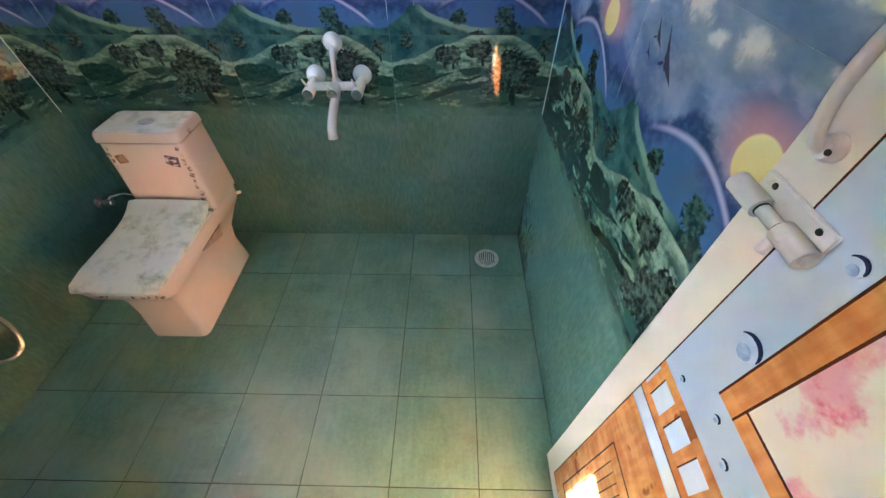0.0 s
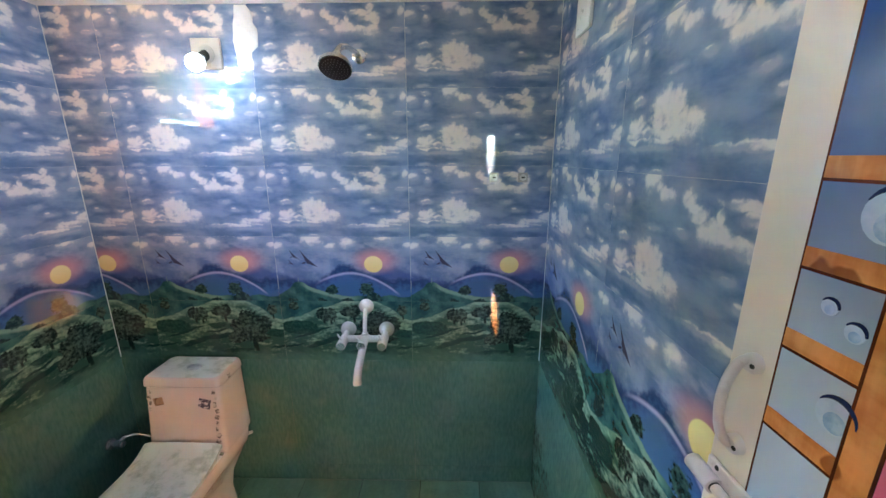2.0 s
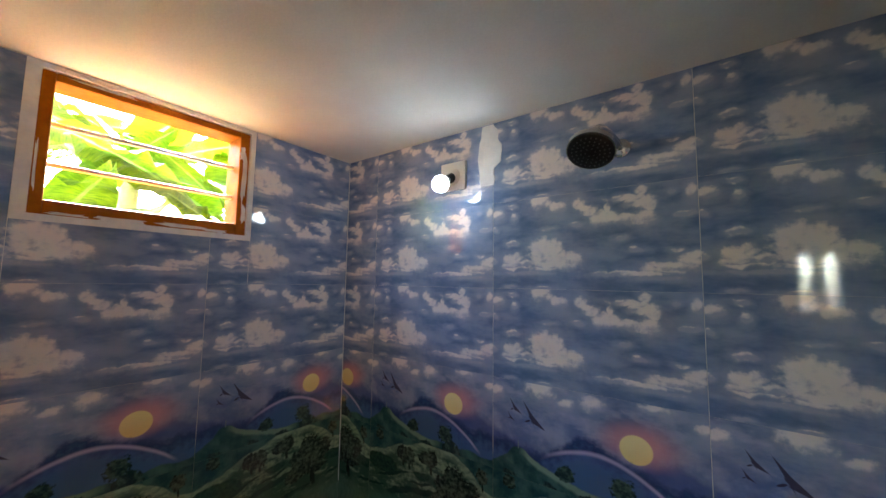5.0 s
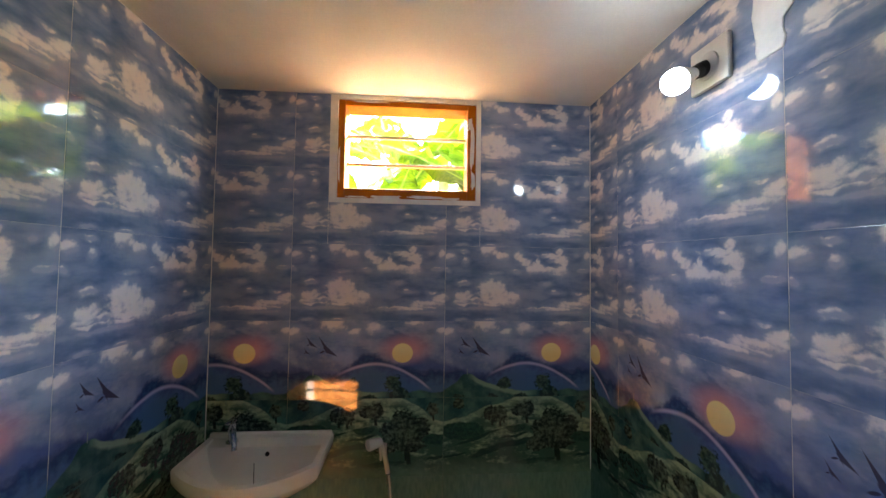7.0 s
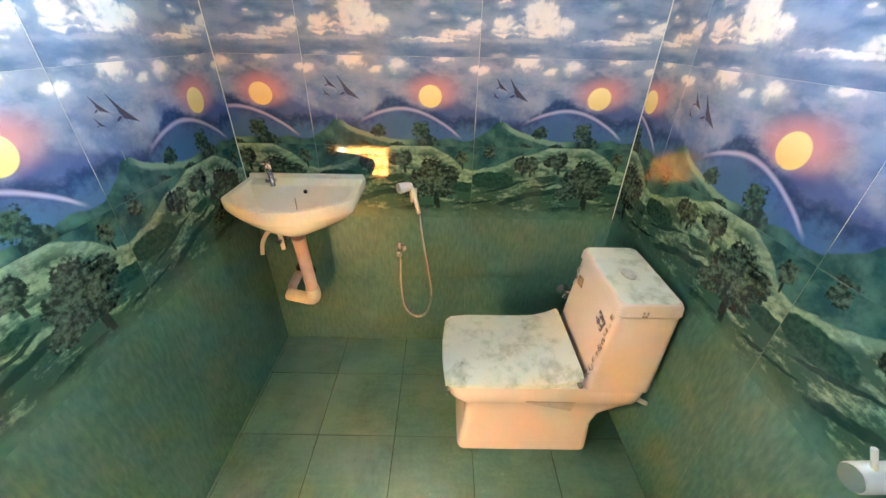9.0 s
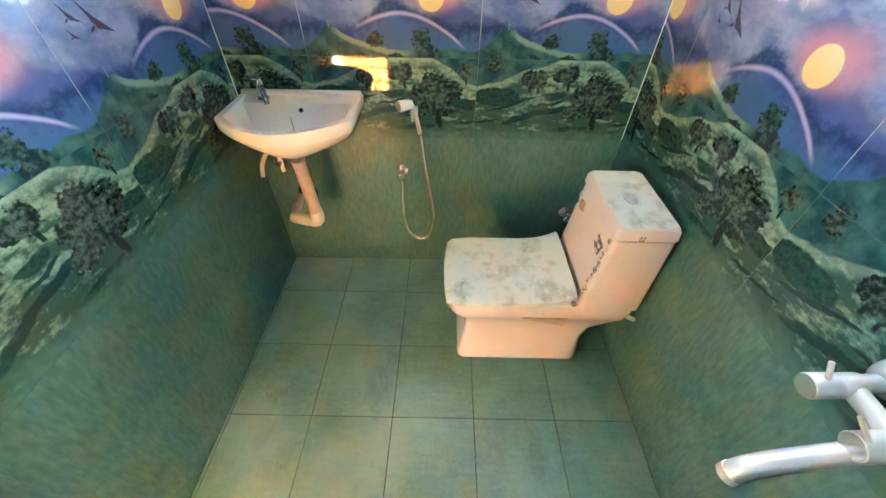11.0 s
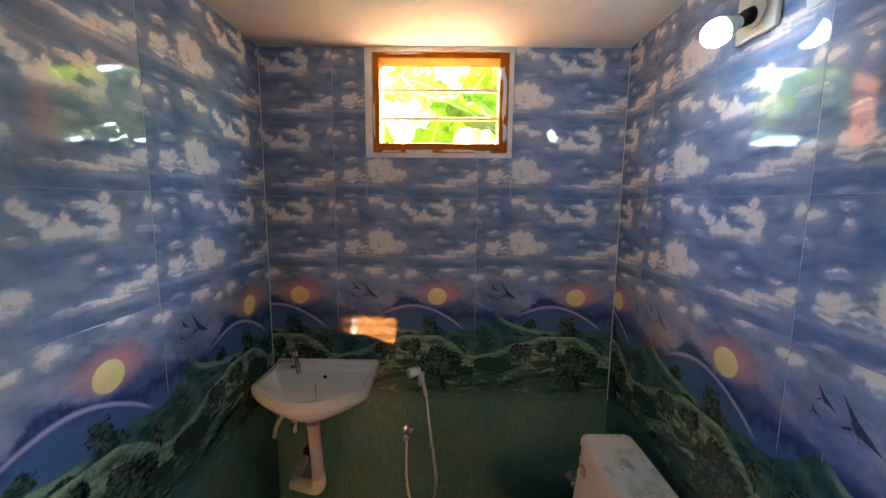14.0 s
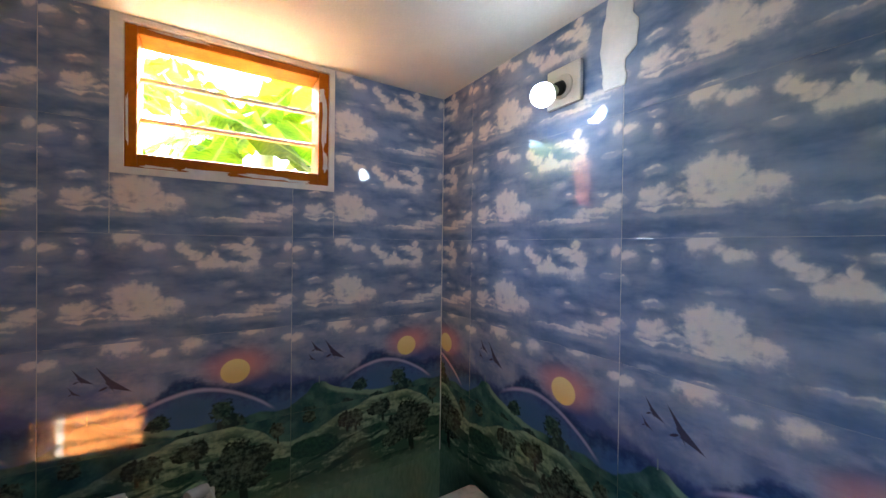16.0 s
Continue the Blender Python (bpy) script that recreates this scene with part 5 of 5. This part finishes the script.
def tile_mesh(w, h, u0, u1, v0, v1, mat):
    """A tile lying in x (across) and z (up) with its face towards -y; low bevel round the face."""
    key = (round(w, 4), round(h, 4), round(u0, 3), round(v0, 3), mat.name)
    if key in TILE_MESH:
        return TILE_MESH[key]
    e = 0.0006
    vs = [(x * w / 2, DEPTH, z * h / 2) for x, z in ((-1, -1), (1, -1), (1, 1), (-1, 1))]
    vs += [(x * w / 2, e * 0.7, z * h / 2) for x, z in ((-1, -1), (1, -1), (1, 1), (-1, 1))]
    vs += [(x * (w / 2 - e), 0, z * (h / 2 - e)) for x, z in ((-1, -1), (1, -1), (1, 1), (-1, 1))]
    fs = [(8, 9, 10, 11)]
    for a in (0, 4):
        fs += [(a + i, a + (i + 1) % 4, a + 4 + (i + 1) % 4, a + 4 + i) for i in range(4)]
    me = bpy.data.meshes.new("tile")
    me.from_pydata(vs, [], fs)
    uv = me.uv_layers.new(name="UVMap")
    for l in me.loops:
        x, _, z = vs[l.vertex_index]
        uv.data[l.index].uv = ((u0 + (x / w + 0.5) * (u1 - u0)) * 2, v0 + (z / h + 0.5) * (v1 - v0))
    me.materials.append(mat)
    TILE_MESH[key] = me
    return me


def cut(rect, hole):
    """What is left of a rectangle (a0, a1, z0, z1) beside a hole."""
    a0, a1, z0, z1 = rect
    if not hole or a1 <= hole[0] or a0 >= hole[1] or z1 <= hole[2] or z0 >= hole[3]:
        return [rect]
    out = []
    if a0 < hole[0]:
        out.append((a0, hole[0], z0, z1))
    if a1 > hole[1]:
        out.append((hole[1], a1, z0, z1))
    m0, m1 = max(a0, hole[0]), min(a1, hole[1])
    if z0 < hole[2]:
        out.append((m0, m1, z0, hole[2]))
    if z1 > hole[3]:
        out.append((m0, m1, hole[3], z1))
    return out


def tile_wall(wall, length, first, place, hole=None):
    """Tiles along a wall of that length; first is where a joint lies; place(a) gives the spot and turn for a run of a metres from the left."""
    r = random.Random(len(wall.name) * 7 + int(length * 100))
    k0 = math.floor(-first / 0.6)
    for k in range(k0, k0 + 6):
        c0 = first + 0.6 * k
        for z0, z1 in ROWS_Z:
            full = (max(c0, 0), min(c0 + 0.6, length), max(z0, 0), min(z1, ZC))
            if full[1] - full[0] < 0.012:
                continue
            for a0, a1, b0, b1 in cut(full, hole):
                a0, a1, b0, b1 = a0 + GAP, a1 - GAP, b0 + GAP_Z, b1 - GAP_Z
                if a1 - a0 < 0.012 or b1 - b0 < 0.012:
                    continue
                me = tile_mesh(a1 - a0, b1 - b0, (a0 - c0) / 0.6, (a1 - c0) / 0.6, (b0 - z0) / 0.3, (b1 - z0) / 0.3, row_material(z0))
                ob = new("tile", me)
                spot, turn = place((a0 + a1) / 2)
                lean = Euler((radians(r.gauss(0, 0.025)), 0, radians(r.gauss(0, 0.025)))).to_matrix().to_4x4()
                ob.matrix_world = Matrix.Translation((*spot, (b0 + b1) / 2)) @ Matrix.Rotation(radians(turn), 4, "Z") @ lean
                ob.parent = wall


tile_wall(wall_north, XE - XW, (XE - XW) % 0.6 - 0.6 + 0.006, lambda a: ((XW + a, YN), 0))
tile_wall(wall_west, YN - YS, (YN - YS) % 0.6 - 0.6, lambda a: ((XW, YS + a), 90), (WIN[0] - YS, WIN[1] - YS, WIN[2], WIN[3] + 0.1))
tile_wall(wall_east, YN - YS, 0.0, lambda a: ((XE, YN - a), -90))
tile_wall(wall_south, XE - XW, (XE - XW) % 0.6 - 0.6, lambda a: ((XE - a, YS), 180), (XE - DOOR[1], XE - DOOR[0], -1, DOOR[3]))

FLOOR_MESH = {}


def floor_mesh(w, h):
    key = (round(w, 4), round(h, 4))
    if key not in FLOOR_MESH:
        e = 0.0016
        vs = [(x * w / 2, y * h / 2, -0.012) for x, y in ((-1, -1), (1, -1), (1, 1), (-1, 1))]
        vs += [(x * w / 2, y * h / 2, -e * 0.8) for x, y in ((-1, -1), (1, -1), (1, 1), (-1, 1))]
        vs += [(x * (w / 2 - e), y * (h / 2 - e), 0) for x, y in ((-1, -1), (1, -1), (1, 1), (-1, 1))]
        fs = [(8, 9, 10, 11)]
        for a in (0, 4):
            fs += [(a + i, a + (i + 1) % 4, a + 4 + (i + 1) % 4, a + 4 + i) for i in range(4)]
        me = bpy.data.meshes.new("tile")
        me.from_pydata(vs, [], fs)
        me.materials.append(M_FLOOR)
        FLOOR_MESH[key] = me
    return FLOOR_MESH[key]


r = random.Random(21)
xs = [XW] + [-1.409 + 0.3 * k for k in range(6)] + [XE]
ys = [YS - THICK] + [-0.028 + 0.3 * k for k in range(5)] + [YN]
for x0, x1 in zip(xs, xs[1:]):
    for y0, y1 in zip(ys, ys[1:]):
        g = 0.0016
        ob = new("tile", floor_mesh(x1 - x0 - 2 * g, y1 - y0 - 2 * g))
        ob.matrix_world = Matrix.Translation(((x0 + x1) / 2, (y0 + y1) / 2, 0)) @ Euler((radians(r.gauss(0, 0.12)), radians(r.gauss(0, 0.12)), 0)).to_matrix().to_4x4()
        ob.parent = floor
